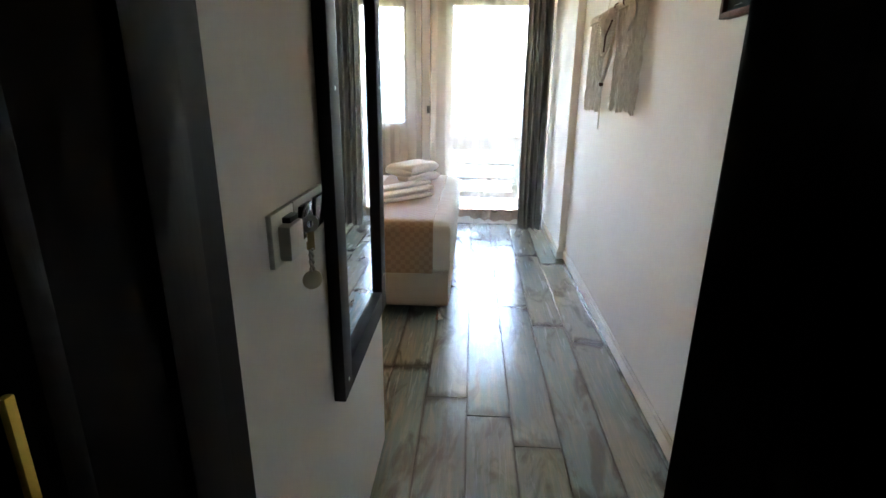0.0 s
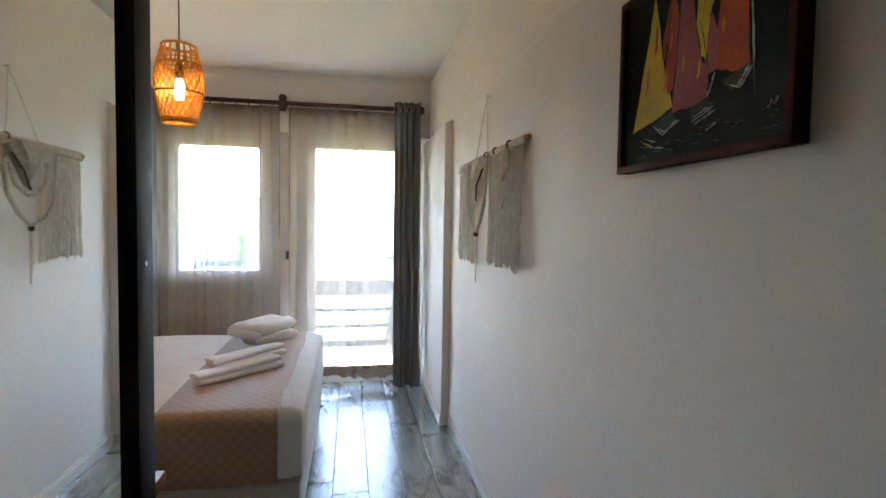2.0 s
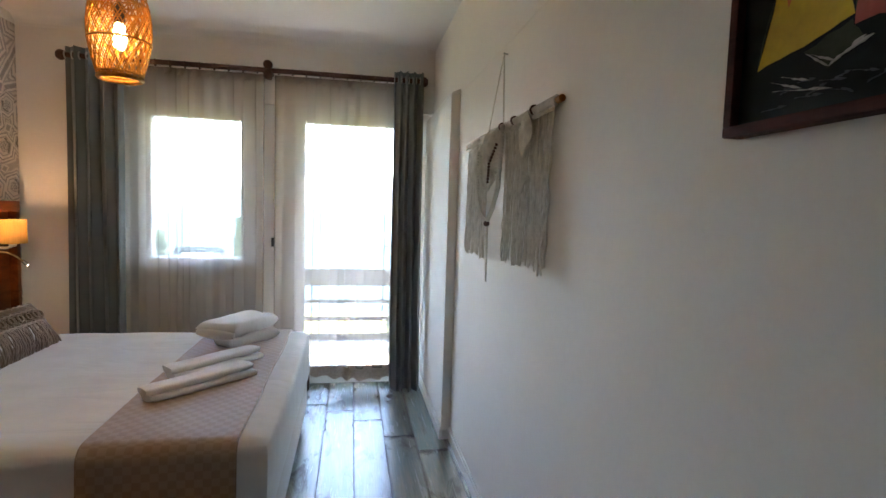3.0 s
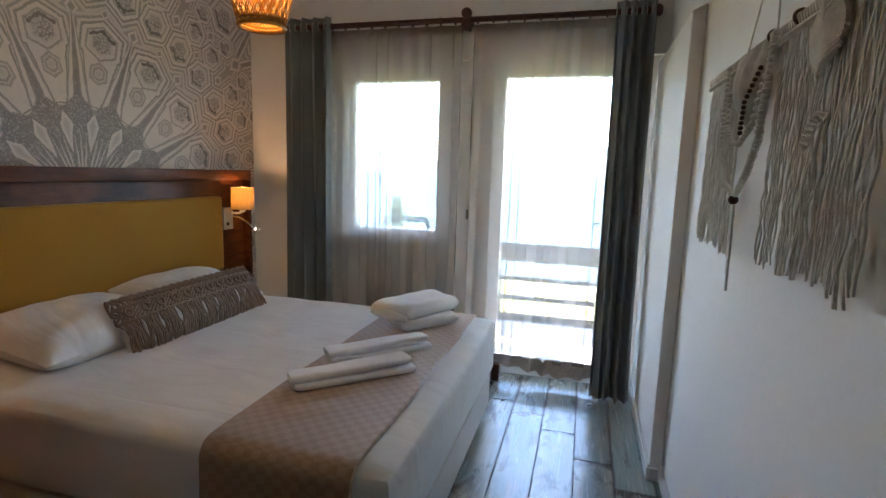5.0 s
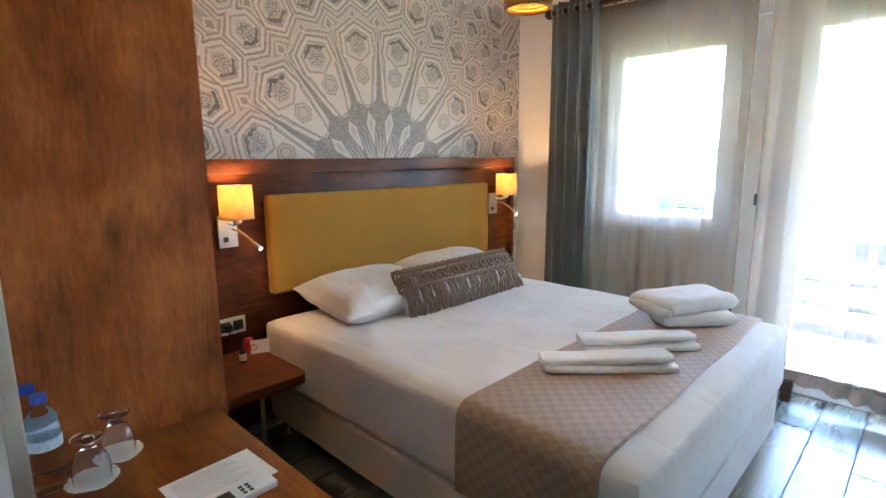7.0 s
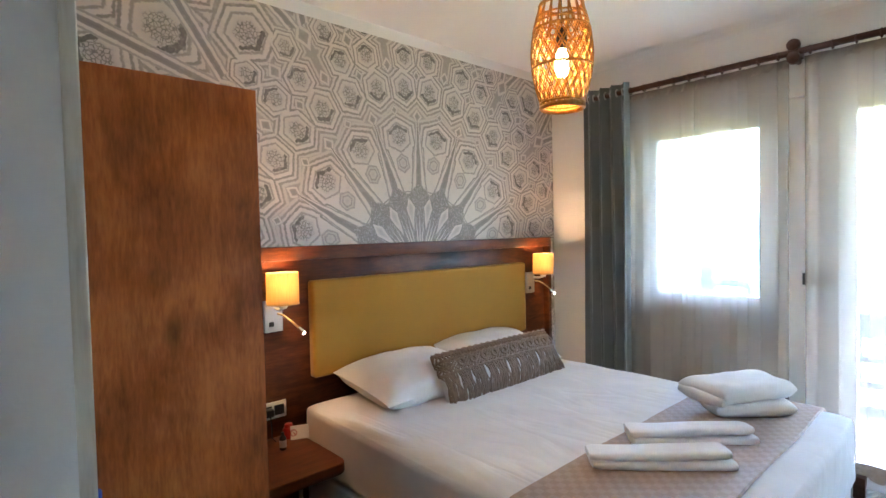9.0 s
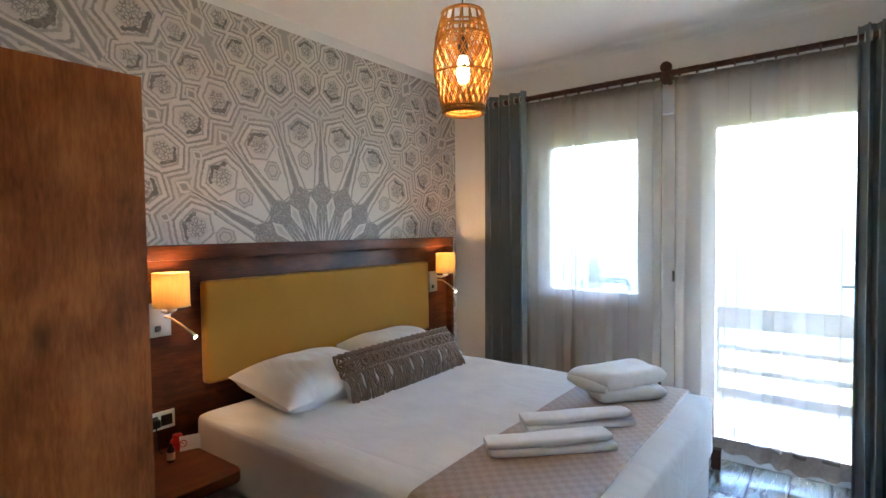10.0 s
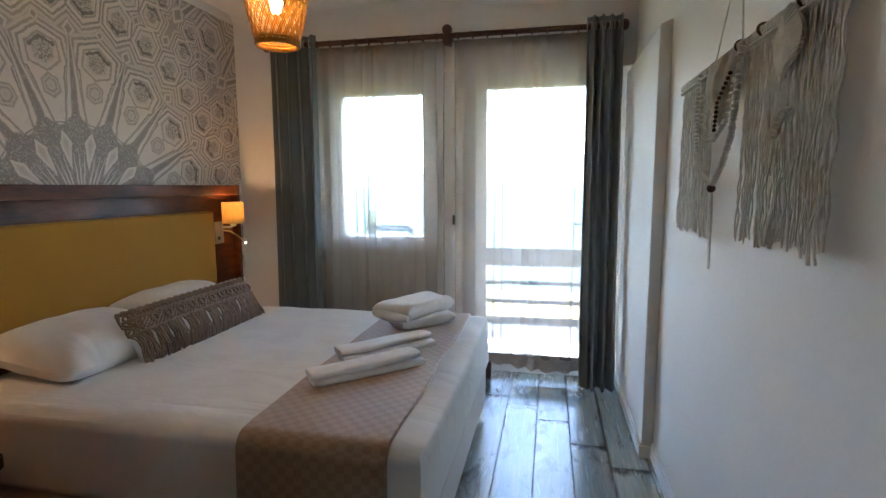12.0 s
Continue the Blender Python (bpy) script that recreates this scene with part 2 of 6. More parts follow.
def plank_material():
    """Distressed painted-wood porcelain: grey-green to cream planks with worn dark ends and streaks."""
    m, nt, b = base("distressed_plank_tile", 0.22)
    info = nt.nodes.new("ShaderNodeObjectInfo")
    geo = nt.nodes.new("ShaderNodeTexCoord")
    add = nt.nodes.new("ShaderNodeVectorMath")
    comb = nt.nodes.new("ShaderNodeCombineXYZ")
    for i in range(3):
        nt.links.new(mathn(nt, "MULTIPLY", info.outputs["Random"], 37.0 + 11 * i), comb.inputs[i])
    nt.links.new(geo.outputs["Object"], add.inputs[0])
    nt.links.new(comb.outputs[0], add.inputs[1])

    def mapped(scale):
        mp = nt.nodes.new("ShaderNodeMapping")
        mp.inputs["Scale"].default_value = scale
        nt.links.new(add.outputs[0], mp.inputs[0])
        return mp.outputs[0]

    tone = ramp(nt, info.outputs["Random"], [(0.0, (0.16, 0.20, 0.20)), (0.18, (0.34, 0.315, 0.25)), (0.36, (0.15, 0.235, 0.245)), (0.54, (0.40, 0.37, 0.30)), (0.7, (0.21, 0.265, 0.26)), (0.86, (0.31, 0.28, 0.225)), (1.0, (0.13, 0.19, 0.20))])
    streak = noise_tex(nt, mapped((26, 1.6, 1)), 2.0, 7, 0.62, 0.6)
    fibre = noise_tex(nt, mapped((90, 3.0, 1)), 2.0, 5, 0.6, 0.3)
    patch = noise_tex(nt, mapped((5, 1.7, 1)), 1.5, 6, 0.66, 0.9)
    wash = noise_tex(nt, mapped((3.5, 0.9, 1)), 1.3, 3, 0.5, 0.4)
    col = mix(nt, ramp(nt, wash, [(0.42, (0.0,) * 3), (0.62, (0.55,) * 3)]), tone, (0.15, 0.24, 0.25))
    col = mix(nt, ramp(nt, streak, [(0.48, (0.0,) * 3), (0.66, (0.55,) * 3)]), col, (0.40, 0.37, 0.30))
    col = mix(nt, ramp(nt, fibre, [(0.36, (0.22,) * 3), (0.5, (0.0,) * 3)]), col, (0.11, 0.095, 0.07))
    col = mix(nt, ramp(nt, patch, [(0.37, (0.7,) * 3), (0.47, (0.0,) * 3)]), col, (0.062, 0.052, 0.040))
    sp = nt.nodes.new("ShaderNodeSeparateXYZ")
    nt.links.new(geo.outputs["Object"], sp.inputs[0])
    ends = mathn(nt, "ADD", mathn(nt, "ABSOLUTE", sp.outputs[1]), mathn(nt, "MULTIPLY", mathn(nt, "SUBTRACT", patch, 0.5), 0.24))
    col = mix(nt, ramp(nt, ends, [(0.595, (0.0,) * 3), (0.635, (0.85,) * 3)]), col, (0.050, 0.045, 0.038))
    # worn dark long edges
    rim = mathn(nt, "ADD", mathn(nt, "ABSOLUTE", sp.outputs[0]), mathn(nt, "MULTIPLY", mathn(nt, "SUBTRACT", streak, 0.5), 0.05))
    col = mix(nt, ramp(nt, rim, [(0.078, (0.0,) * 3), (0.089, (0.65,) * 3)]), col, (0.06, 0.054, 0.045))
    nt.links.new(col, b.inputs["Base Color"])
    nt.links.new(ramp(nt, streak, [(0.3, (0.30,) * 3), (0.7, (0.17,) * 3)]), b.inputs["Roughness"])
    b.inputs["Specular IOR Level"].default_value = 0.7
    b.inputs["Coat Weight"].default_value, b.inputs["Coat Roughness"].default_value = 0.85, 0.26
    bump(nt, b, streak, 0.12, 0.002)
    return m


PLANK = plank_material()


def wallpaper_material():
    """Printed kaleidoscope: mirrored wedges of nested hexagon rosettes that fan out from a point at the headboard's top edge."""
    m, nt, b = base("printed_wallpaper", 0.7)
    tc, sep = nt.nodes.new("ShaderNodeTexCoord"), nt.nodes.new("ShaderNodeSeparateXYZ")
    wob = nt.nodes.new("ShaderNodeTexNoise")
    wob.inputs["Scale"].default_value, wob.inputs["Detail"].default_value = 16.0, 3.0
    nt.links.new(tc.outputs["Object"], wob.inputs["Vector"])
    shift, amount = nt.nodes.new("ShaderNodeVectorMath"), nt.nodes.new("ShaderNodeVectorMath")
    amount.operation, shift.operation = "SCALE", "ADD"
    amount.inputs["Scale"].default_value = 0.014
    nt.links.new(wob.outputs["Color"], amount.inputs[0])
    nt.links.new(tc.outputs["Object"], shift.inputs[0])
    nt.links.new(amount.outputs[0], shift.inputs[1])
    nt.links.new(shift.outputs[0], sep.inputs[0])
    off_y = mathn(nt, "SUBTRACT", sep.outputs[1], FAN_Y + 0.007)
    dy = mathn(nt, "MAXIMUM", mathn(nt, "MULTIPLY", off_y, 0.94), mathn(nt, "MULTIPLY", off_y, -1.0))
    dz = mathn(nt, "SUBTRACT", sep.outputs[2], FAN_Z + 0.007)
    r = mathn(nt, "SQRT", mathn(nt, "ADD", mathn(nt, "MULTIPLY", dy, dy), mathn(nt, "MULTIPLY", dz, dz)))
    ang = mathn(nt, "ARCTAN2", dy, dz)
    half = 0.1795
    side = mathn(nt, "SUBTRACT", half, mathn(nt, "PINGPONG", ang, half))
    x, y = mathn(nt, "MULTIPLY", r, mathn(nt, "SINE", side)), mathn(nt, "MULTIPLY", r, mathn(nt, "COSINE", side))
    rest = mathn(nt, "SUBTRACT", half, side)
    xa, ya = mathn(nt, "MULTIPLY", r, mathn(nt, "SINE", rest)), mathn(nt, "MULTIPLY", r, mathn(nt, "COSINE", rest))

    def rosette(px, py, cx, cy, sx, sy):
        u = mathn(nt, "ABSOLUTE", mathn(nt, "DIVIDE", mathn(nt, "SUBTRACT", px, cx), sx))
        v = mathn(nt, "ABSOLUTE", mathn(nt, "DIVIDE", mathn(nt, "SUBTRACT", py, cy), sy))
        return mathn(nt, "MAXIMUM", u, mathn(nt, "ADD", mathn(nt, "MULTIPLY", u, 0.5), mathn(nt, "MULTIPLY", v, 0.866)))

    def diamond(px, py, cx, cy, sx, sy):
        u = mathn(nt, "ABSOLUTE", mathn(nt, "DIVIDE", mathn(nt, "SUBTRACT", px, cx), sx))
        return mathn(nt, "ADD", u, mathn(nt, "ABSOLUTE", mathn(nt, "DIVIDE", mathn(nt, "SUBTRACT", py, cy), sy)))

    def grey(stops, fac):
        return ramp(nt, fac, [(p, (v,) * 3) for p, v in stops])

    obj = tc.outputs["Object"]
    grain = noise_tex(nt, obj, 85.0, 4, 0.65)
    speck = mathn(nt, "SUBTRACT", grain, 0.5)
    # medallions: place on the wedge, half width and height, side that carries the dark crown
    spots = ((x, y, 0, 0.790, 0.116, 0.108, 1), (x, y, 0.097, 1.072, 0.094, 0.108, -1), (x, y, 0.136, 1.246, 0.084, 0.090, 1),
             (xa, ya, 0, 1.545, 0.135, 0.130, -1), (x, y, 0.125, 1.410, 0.072, 0.080, -1), (x, y, 0, 1.760, 0.150, 0.170, -1),
             (xa, ya, 0.07, 1.860, 0.110, 0.130, 1), (x, y, 0.10, 2.05, 0.12, 0.14, 1))
    d = crown = None
    for px, py, cx, cy, sx, sy, sign in spots:
        e = rosette(px, py, cx, cy, sx, sy)
        d = e if d is None else mathn(nt, "MINIMUM", d, e)
        away = mathn(nt, "MULTIPLY", mathn(nt, "SUBTRACT", py, cy), sign / sy)
        c = mathn(nt, "ADD", e, mathn(nt, "MULTIPLY", mathn(nt, "LESS_THAN", away, 0.20), 3.0))
        crown = c if crown is None else mathn(nt, "MINIMUM", crown, c)
    # the innermost medallions run out into a tapered tail
    slope = mathn(nt, "ADD", mathn(nt, "MULTIPLY", mathn(nt, "SUBTRACT", y, 0.46), 0.27), 0.028)
    tail = mathn(nt, "MAXIMUM", mathn(nt, "DIVIDE", x, mathn(nt, "MAXIMUM", slope, 0.004)), mathn(nt, "ADD", 1.0, mathn(nt, "MULTIPLY", mathn(nt, "SUBTRACT", 0.465, y), 14.0)))
    tail = mathn(nt, "ADD", tail, mathn(nt, "MULTIPLY", mathn(nt, "GREATER_THAN", y, 0.79), 5.0))
    d = mathn(nt, "MINIMUM", d, mathn(nt, "MAXIMUM", tail, 0.76))
    worn = mathn(nt, "MULTIPLY", mathn(nt, "ADD", d, mathn(nt, "MULTIPLY", speck, 0.15)), 0.5)
    g = grey([(0.0, 0.50), (0.19, 0.56), (0.23, 0.60), (0.275, 0.64), (0.305, 0.66), (0.325, 0.34), (0.35, 0.36), (0.37, 0.68), (0.435, 0.70), (0.450, 0.28), (0.485, 0.30), (0.505, 0.66), (0.545, 0.66), (0.560, 0.32), (0.60, 0.36), (0.62, 0.62), (0.665, 0.60), (0.70, 0.38)], worn)
    # small medallion inside each tail, and fine lace inside all of them
    small = rosette(x, y, 0, 0.640, 0.046, 0.052)
    inner = grey([(0.0, 0.5), (0.2, 0.6), (0.27, 0.30), (0.36, 0.62), (0.45, 0.34), (0.55, 0.68)], mathn(nt, "MULTIPLY", mathn(nt, "ADD", small, mathn(nt, "MULTIPLY", speck, 0.35)), 0.5))
    g = mix(nt, mathn(nt, "LESS_THAN", small, 1.05), g, inner)
    torn = mathn(nt, "MULTIPLY", mathn(nt, "ADD", crown, mathn(nt, "MULTIPLY", mathn(nt, "SUBTRACT", noise_tex(nt, obj, 42.0, 3), 0.5), 0.30)), 0.5)
    band = grey([(0.205, 0.0), (0.220, 1.0), (0.290, 1.0), (0.305, 0.0)], torn)
    g = mix(nt, band, g, mix(nt, grain, (0.05, 0.05, 0.05), (0.26, 0.26, 0.26)))
    vo = nt.nodes.new("ShaderNodeTexVoronoi")
    vo.feature = "DISTANCE_TO_EDGE"
    vo.inputs["Scale"].default_value = 62.0
    nt.links.new(shift.outputs[0], vo.inputs["Vector"])
    lace = grey([(0.04, 0.34), (0.16, 1.0)], mathn(nt, "ADD", vo.outputs["Distance"], mathn(nt, "MULTIPLY", speck, 0.45)))
    g = mix(nt, grey([(0.36, 0.9), (0.46, 0.0)], d), g, mix(nt, 1.0, g, lace, "MULTIPLY"))
    # diamonds and a star in the gaps
    gem = None
    for k in ((xa, ya, 0, 0.915, 0.040, 0.052), (x, y, 0, 0.945, 0.030, 0.035), (xa, ya, 0, 1.155, 0.032, 0.045), (x, y, 0, 1.200, 0.040, 0.050), (x, y, 0, 1.42, 0.060, 0.085), (xa, ya, 0, 1.345, 0.045, 0.055)):
        e = diamond(*k)
        gem = e if gem is None else mathn(nt, "MINIMUM", gem, e)
    stone = grey([(0.0, 0.30), (0.24, 0.36), (0.29, 0.68), (0.41, 0.68), (0.45, 0.40)], mathn(nt, "MULTIPLY", mathn(nt, "ADD", gem, mathn(nt, "MULTIPLY", speck, 0.2)), 0.5))
    g = mix(nt, mathn(nt, "LESS_THAN", gem, 0.95), g, stone)
    # slim dark spikes between the innermost medallions, and a wide V of rays from each star
    taper = mathn(nt, "MAXIMUM", mathn(nt, "MULTIPLY", mathn(nt, "SUBTRACT", 0.93, ya), 0.060), 0.0005)
    spike = mathn(nt, "MULTIPLY", mathn(nt, "ADD", mathn(nt, "DIVIDE", xa, taper), mathn(nt, "MULTIPLY", speck, 0.5)), 0.25)
    spikes = grey([(0.0, 0.24), (0.20, 0.30), (0.26, 0.70), (0.42, 0.70), (0.48, 0.34), (0.58, 0.36)], spike)
    on = mathn(nt, "MULTIPLY", mathn(nt, "LESS_THAN", spike, 0.56), mathn(nt, "LESS_THAN", ya, 0.90))
    g = mix(nt, on, g, spikes)
    vee = mathn(nt, "ABSOLUTE", mathn(nt, "SUBTRACT", x, mathn(nt, "ADD", mathn(nt, "MULTIPLY", mathn(nt, "SUBTRACT", y, 1.42), 0.34), 0.015)))
    veer = grey([(0.0, 0.26), (0.24, 0.32), (0.30, 0.70), (0.50, 0.70), (0.56, 0.40), (0.72, 0.44)], mathn(nt, "ADD", mathn(nt, "MULTIPLY", vee, 18.0), mathn(nt, "MULTIPLY", speck, 0.2)))
    g = mix(nt, mathn(nt, "MULTIPLY", mathn(nt, "LESS_THAN", vee, 0.040), mathn(nt, "GREATER_THAN", y, 1.47)), g, veer)
    # pale kites and thin blades on a dark speckled fan
    reach = mathn(nt, "SUBTRACT", y, 0.375)
    kite = mathn(nt, "ADD", mathn(nt, "MULTIPLY", x, 29.0), mathn(nt, "MAXIMUM", mathn(nt, "MULTIPLY", reach, 15.0), mathn(nt, "MULTIPLY", reach, -6.5)))
    blade = mathn(nt, "ADD", mathn(nt, "MULTIPLY", mathn(nt, "MINIMUM", xa, mathn(nt, "ABSOLUTE", mathn(nt, "SUBTRACT", xa, mathn(nt, "MULTIPLY", ya, 0.09)))), 90.0), mathn(nt, "MULTIPLY", ya, 2.6))
    leaf = mathn(nt, "ADD", mathn(nt, "MINIMUM", kite, blade), mathn(nt, "MULTIPLY", speck, 0.25))
    fan = grey([(0.0, 0.46), (0.45, 0.56), (0.60, 0.70), (0.86, 0.70), (0.94, 0.21), (1.0, 0.24)], leaf)
    fan = mix(nt, grey([(0.54, 0.0), (0.62, 0.65)], noise_tex(nt, obj, 120.0, 2)), fan, (0.58, 0.58, 0.58))
    rim = mathn(nt, "ADD", y, mathn(nt, "ADD", mathn(nt, "MULTIPLY", speck, 0.03), mathn(nt, "MULTIPLY", x, -0.75)))
    g = mix(nt, grey([(0.446, 1.0), (0.454, 0.0)], rim), g, fan)
    # worn print
    g = mix(nt, ramp(nt, noise_tex(nt, obj, 26.0, 5, 0.7), [(0.53, (0.0,) * 3), (0.70, (0.5,) * 3)]), g, (0.54, 0.54, 0.54))
    wash = noise_tex(nt, tc.outputs["Object"], 2.2, 4)
    g = mix(nt, ramp(nt, wash, [(0.35, (0.0,) * 3), (0.75, (0.22,) * 3)]), g, (0.60, 0.60, 0.60))
    col = mix(nt, 1.0, g, (1.0, 0.90, 0.82), "MULTIPLY")
    nt.links.new(col, b.inputs["Base Color"])
    bump(nt, b, noise_tex(nt, tc.outputs["Object"], 220.0, 2), 0.12, 0.001)
    return m


FAN_Y, FAN_Z = 4.140, 1.170
WALLPAPER = wallpaper_material()


def runner_material():
    """Quilted brown-beige runner: fine check of satin squares."""
    m, nt, b = base("checked_bed_runner", 0.6)
    ch = nt.nodes.new("ShaderNodeTexChecker")
    ch.inputs["Scale"].default_value = 1.0
    nt.links.new(coords(nt, (38, 38, 38), (0, 0, 0.0)), ch.inputs["Vector"])
    n = noise_tex(nt, coords(nt), 420.0, 2)
    col = mix(nt, mathn(nt, "MULTIPLY", ch.outputs["Fac"], 1.0), (0.335, 0.22, 0.143), (0.405, 0.283, 0.197))
    nt.links.new(mix(nt, mathn(nt, "MULTIPLY", n, 0.4), col, (0.24, 0.15, 0.09)), b.inputs["Base Color"])
    b.inputs["Sheen Weight"].default_value = 0.3
    bump(nt, b, mathn(nt, "ADD", ch.outputs["Fac"], n), 0.25, 0.002)
    return m


RUNNER = runner_material()


# ---- mesh helpers ----
def box(bm, x0, x1, y0, y1, z0, z1, bevel=0.0, segments=2):
    geo = bmesh.ops.create_cube(bm, size=1.0)
    bmesh.ops.scale(bm, vec=(x1 - x0, y1 - y0, z1 - z0), verts=geo["verts"])
    bmesh.ops.translate(bm, vec=((x0 + x1) / 2, (y0 + y1) / 2, (z0 + z1) / 2), verts=geo["verts"])
    if bevel:
        edges = list({e for v in geo["verts"] for e in v.link_edges})
        bmesh.ops.bevel(bm, geom=edges, offset=bevel, segments=segments, affect="EDGES", profile=0.6)
    return bm


def boxes(*specs, bevel=0.0):
    bm = bmesh.new()
    for s in specs:
        box(bm, *s[:6], bevel=s[6] if len(s) > 6 else bevel)
    return bm


def turned(profile, segs=24, close=True):
    """A surface of revolution about z from (radius, height) pairs."""
    bm = bmesh.new()
    rings = []
    for r, z in profile:
        rings.append([bm.verts.new((r * math.cos(2 * math.pi * i / segs), r * math.sin(2 * math.pi * i / segs), z)) for i in range(segs)])
    for a, b in zip(rings, rings[1:]):
        for i in range(segs):
            bm.faces.new((a[i], a[(i + 1) % segs], b[(i + 1) % segs], b[i]))
    if close:
        for ring, flip in ((rings[0], True), (rings[-1], False)):
            if profile[0 if flip else -1][0] > 1e-4:
                bm.faces.new(ring[::-1] if flip else ring)
    bmesh.ops.remove_doubles(bm, verts=bm.verts, dist=1e-5)
    return bm


def tube(points, radius, segs=8, bm=None, taper=None):
    """A round rod along a line of points."""
    bm = bm or bmesh.new()
    pts = [Vector(p) for p in points]
    rings, ref = [], None
    for i, p in enumerate(pts):
        d = (pts[min(i + 1, len(pts) - 1)] - pts[max(i - 1, 0)]).normalized()
        if ref is None:
            ref = d.orthogonal().normalized()
        ref = (ref - d * ref.dot(d)).normalized()
        side = d.cross(ref)
        r = radius if taper is None else radius * taper(i / max(1, len(pts) - 1))
        rings.append([bm.verts.new(p + r * (math.cos(2 * math.pi * k / segs) * ref + math.sin(2 * math.pi * k / segs) * side)) for k in range(segs)])
    for a, b in zip(rings, rings[1:]):
        for k in range(segs):
            bm.faces.new((a[k], a[(k + 1) % segs], b[(k + 1) % segs], b[k]))
    bm.faces.new(rings[0][::-1])
    bm.faces.new(rings[-1])
    return bm


def moved(bm, m):
    bmesh.ops.transform(bm, matrix=m, verts=bm.verts)
    return bm


def mesh_from(name, bm, material, smooth=False):
    bmesh.ops.recalc_face_normals(bm, faces=bm.faces)
    me = bpy.data.meshes.new(name)
    bm.to_mesh(me)
    bm.free()
    me.materials.append(material)
    if smooth:
        me.shade_smooth()
        me.set_sharp_from_angle(angle=radians(40))
    return me


def part(name, bm, material, parent, label="", smooth=True):
    ob = new(name, mesh_from(name, bm, material, smooth))
    if parent is not None:
        ob.parent = parent
        ob.matrix_parent_inverse = parent.matrix_world.inverted()
    if label:
        ob["label"] = label
    return ob


def thing(name, at, label, category, group=""):
    ob = new(name)
    ob.empty_display_size = 0.05
    ob.location = at
    bpy.context.view_layer.update()
    return tagged(ob, label, category, group)


def solid(name, bm, material, label, category, smooth=True, kind="", group=""):
    return tagged(part(name, bm, material, None, "", smooth), label, category, group, kind)


def structure(name, bm, material, label, category="wall"):
    return solid(name, bm, material, label, category, False, "structure")


# ---- structure ----
XL, XR, XLOW, YW, ZC = -2.26, 0.50, 0.555, 5.50, 2.56
HALL_Y, DOOR_Y0, DOOR_Y1 = -0.9, 0.98, 1.15
MIRROR_X, ALCOVE_Y = -0.50, 2.235

floor = structure("floor", boxes((XL - 0.2, 0.8, HALL_Y - 0.2, 5.74, -0.12, -0.006)), GROUT, "grey grouted bed under distressed wood-look floor tiles", "floor")
ceiling_bm = boxes((XL - 0.2, 0.8, HALL_Y - 0.2, 5.74, ZC, ZC + 0.12))
# rounded plaster cove where the ceiling meets the window wall
for i in range(5):
    a0, a1 = i * math.pi / 10, (i + 1) * math.pi / 10
    R = 0.07
    quad = [(YW - R + R * math.sin(a), ZC - R + R * math.cos(a)) for a in (a0, a1)]
    vs = [ceiling_bm.verts.new((x, y, z)) for x, (y, z) in ((XL, quad[0]), (XL, quad[1]), (XR, quad[1]), (XR, quad[0]))]
    ceiling_bm.faces.new(vs)
structure("ceiling", ceiling_bm, CEILING_PAINT, "plain matt white plaster ceiling with a rounded edge", "ceiling")

structure("wall_left", boxes((XL - 0.18, XL, ALCOVE_Y, 5.74, 0, ZC)), PLASTER, "white plaster wall behind the wallpaper")
solid("wallpaper", boxes((XL, XL + 0.004, ALCOVE_Y, YW - 0.004, 0.3, 2.495)), WALLPAPER, "grey and white printed wallpaper with a fan of nested polygons", "wallpaper", False, "structure")

# window wall: lintel, piers and the recessed bay round window and balcony door
WX0, WX1, WZ0, WZ1 = -1.60, -0.735, 0.84, 2.07
DX0, DX1, DZ1 = -0.49, 0.36, 2.07
structure("wall_window", boxes(
    (XL - 0.18, 0.8, YW, YW + 0.24, 2.085, ZC),
    (XL - 0.18, -1.66, YW, YW + 0.24, 0, 2.085),
    (-1.66, WX0, YW + 0.045, YW + 0.24, 0, 2.085),
    (WX0, WX1, YW + 0.045, YW + 0.24, 0, WZ0),
    (WX0, WX1, YW + 0.045, YW + 0.24, WZ1, 2.085),
    (WX1, DX0, YW + 0.045, YW + 0.24, 0, 2.085),
    (DX0, DX1, YW + 0.045, YW + 0.24, DZ1, 2.085),
    (DX1, 0.8, YW + 0.045, YW + 0.24, 0, 2.085)), PLASTER, "white plaster wall with a window and a balcony door under a lintel")

# wall on the corridor's long side, with a shallow pilaster next to the window
rw = boxes((XLOW, 0.8, DOOR_Y1 - 0.17, YW, 0, 2.03), (XLOW - 0.001, 0.8, DOOR_Y1 - 0.17, YW, 2.03, ZC), (XR, XLOW, 4.5, YW, 0, 2.03, 0.006))
vs = [rw.verts.new(p) for p in ((XR, 4.5, 2.03), (XR, YW, 2.03), (XLOW - 0.001, YW, 2.055), (XLOW - 0.001, 4.5, 2.055), (XLOW - 0.001, 4.5, 2.03), (XLOW - 0.001, YW, 2.03))]
rw.faces.new((vs[0], vs[1], vs[2], vs[3]))
rw.faces.new((vs[0], vs[3], vs[4]))
structure("wall_right", rw, PLASTER, "long white plaster wall with a shallow pilaster beside the window")

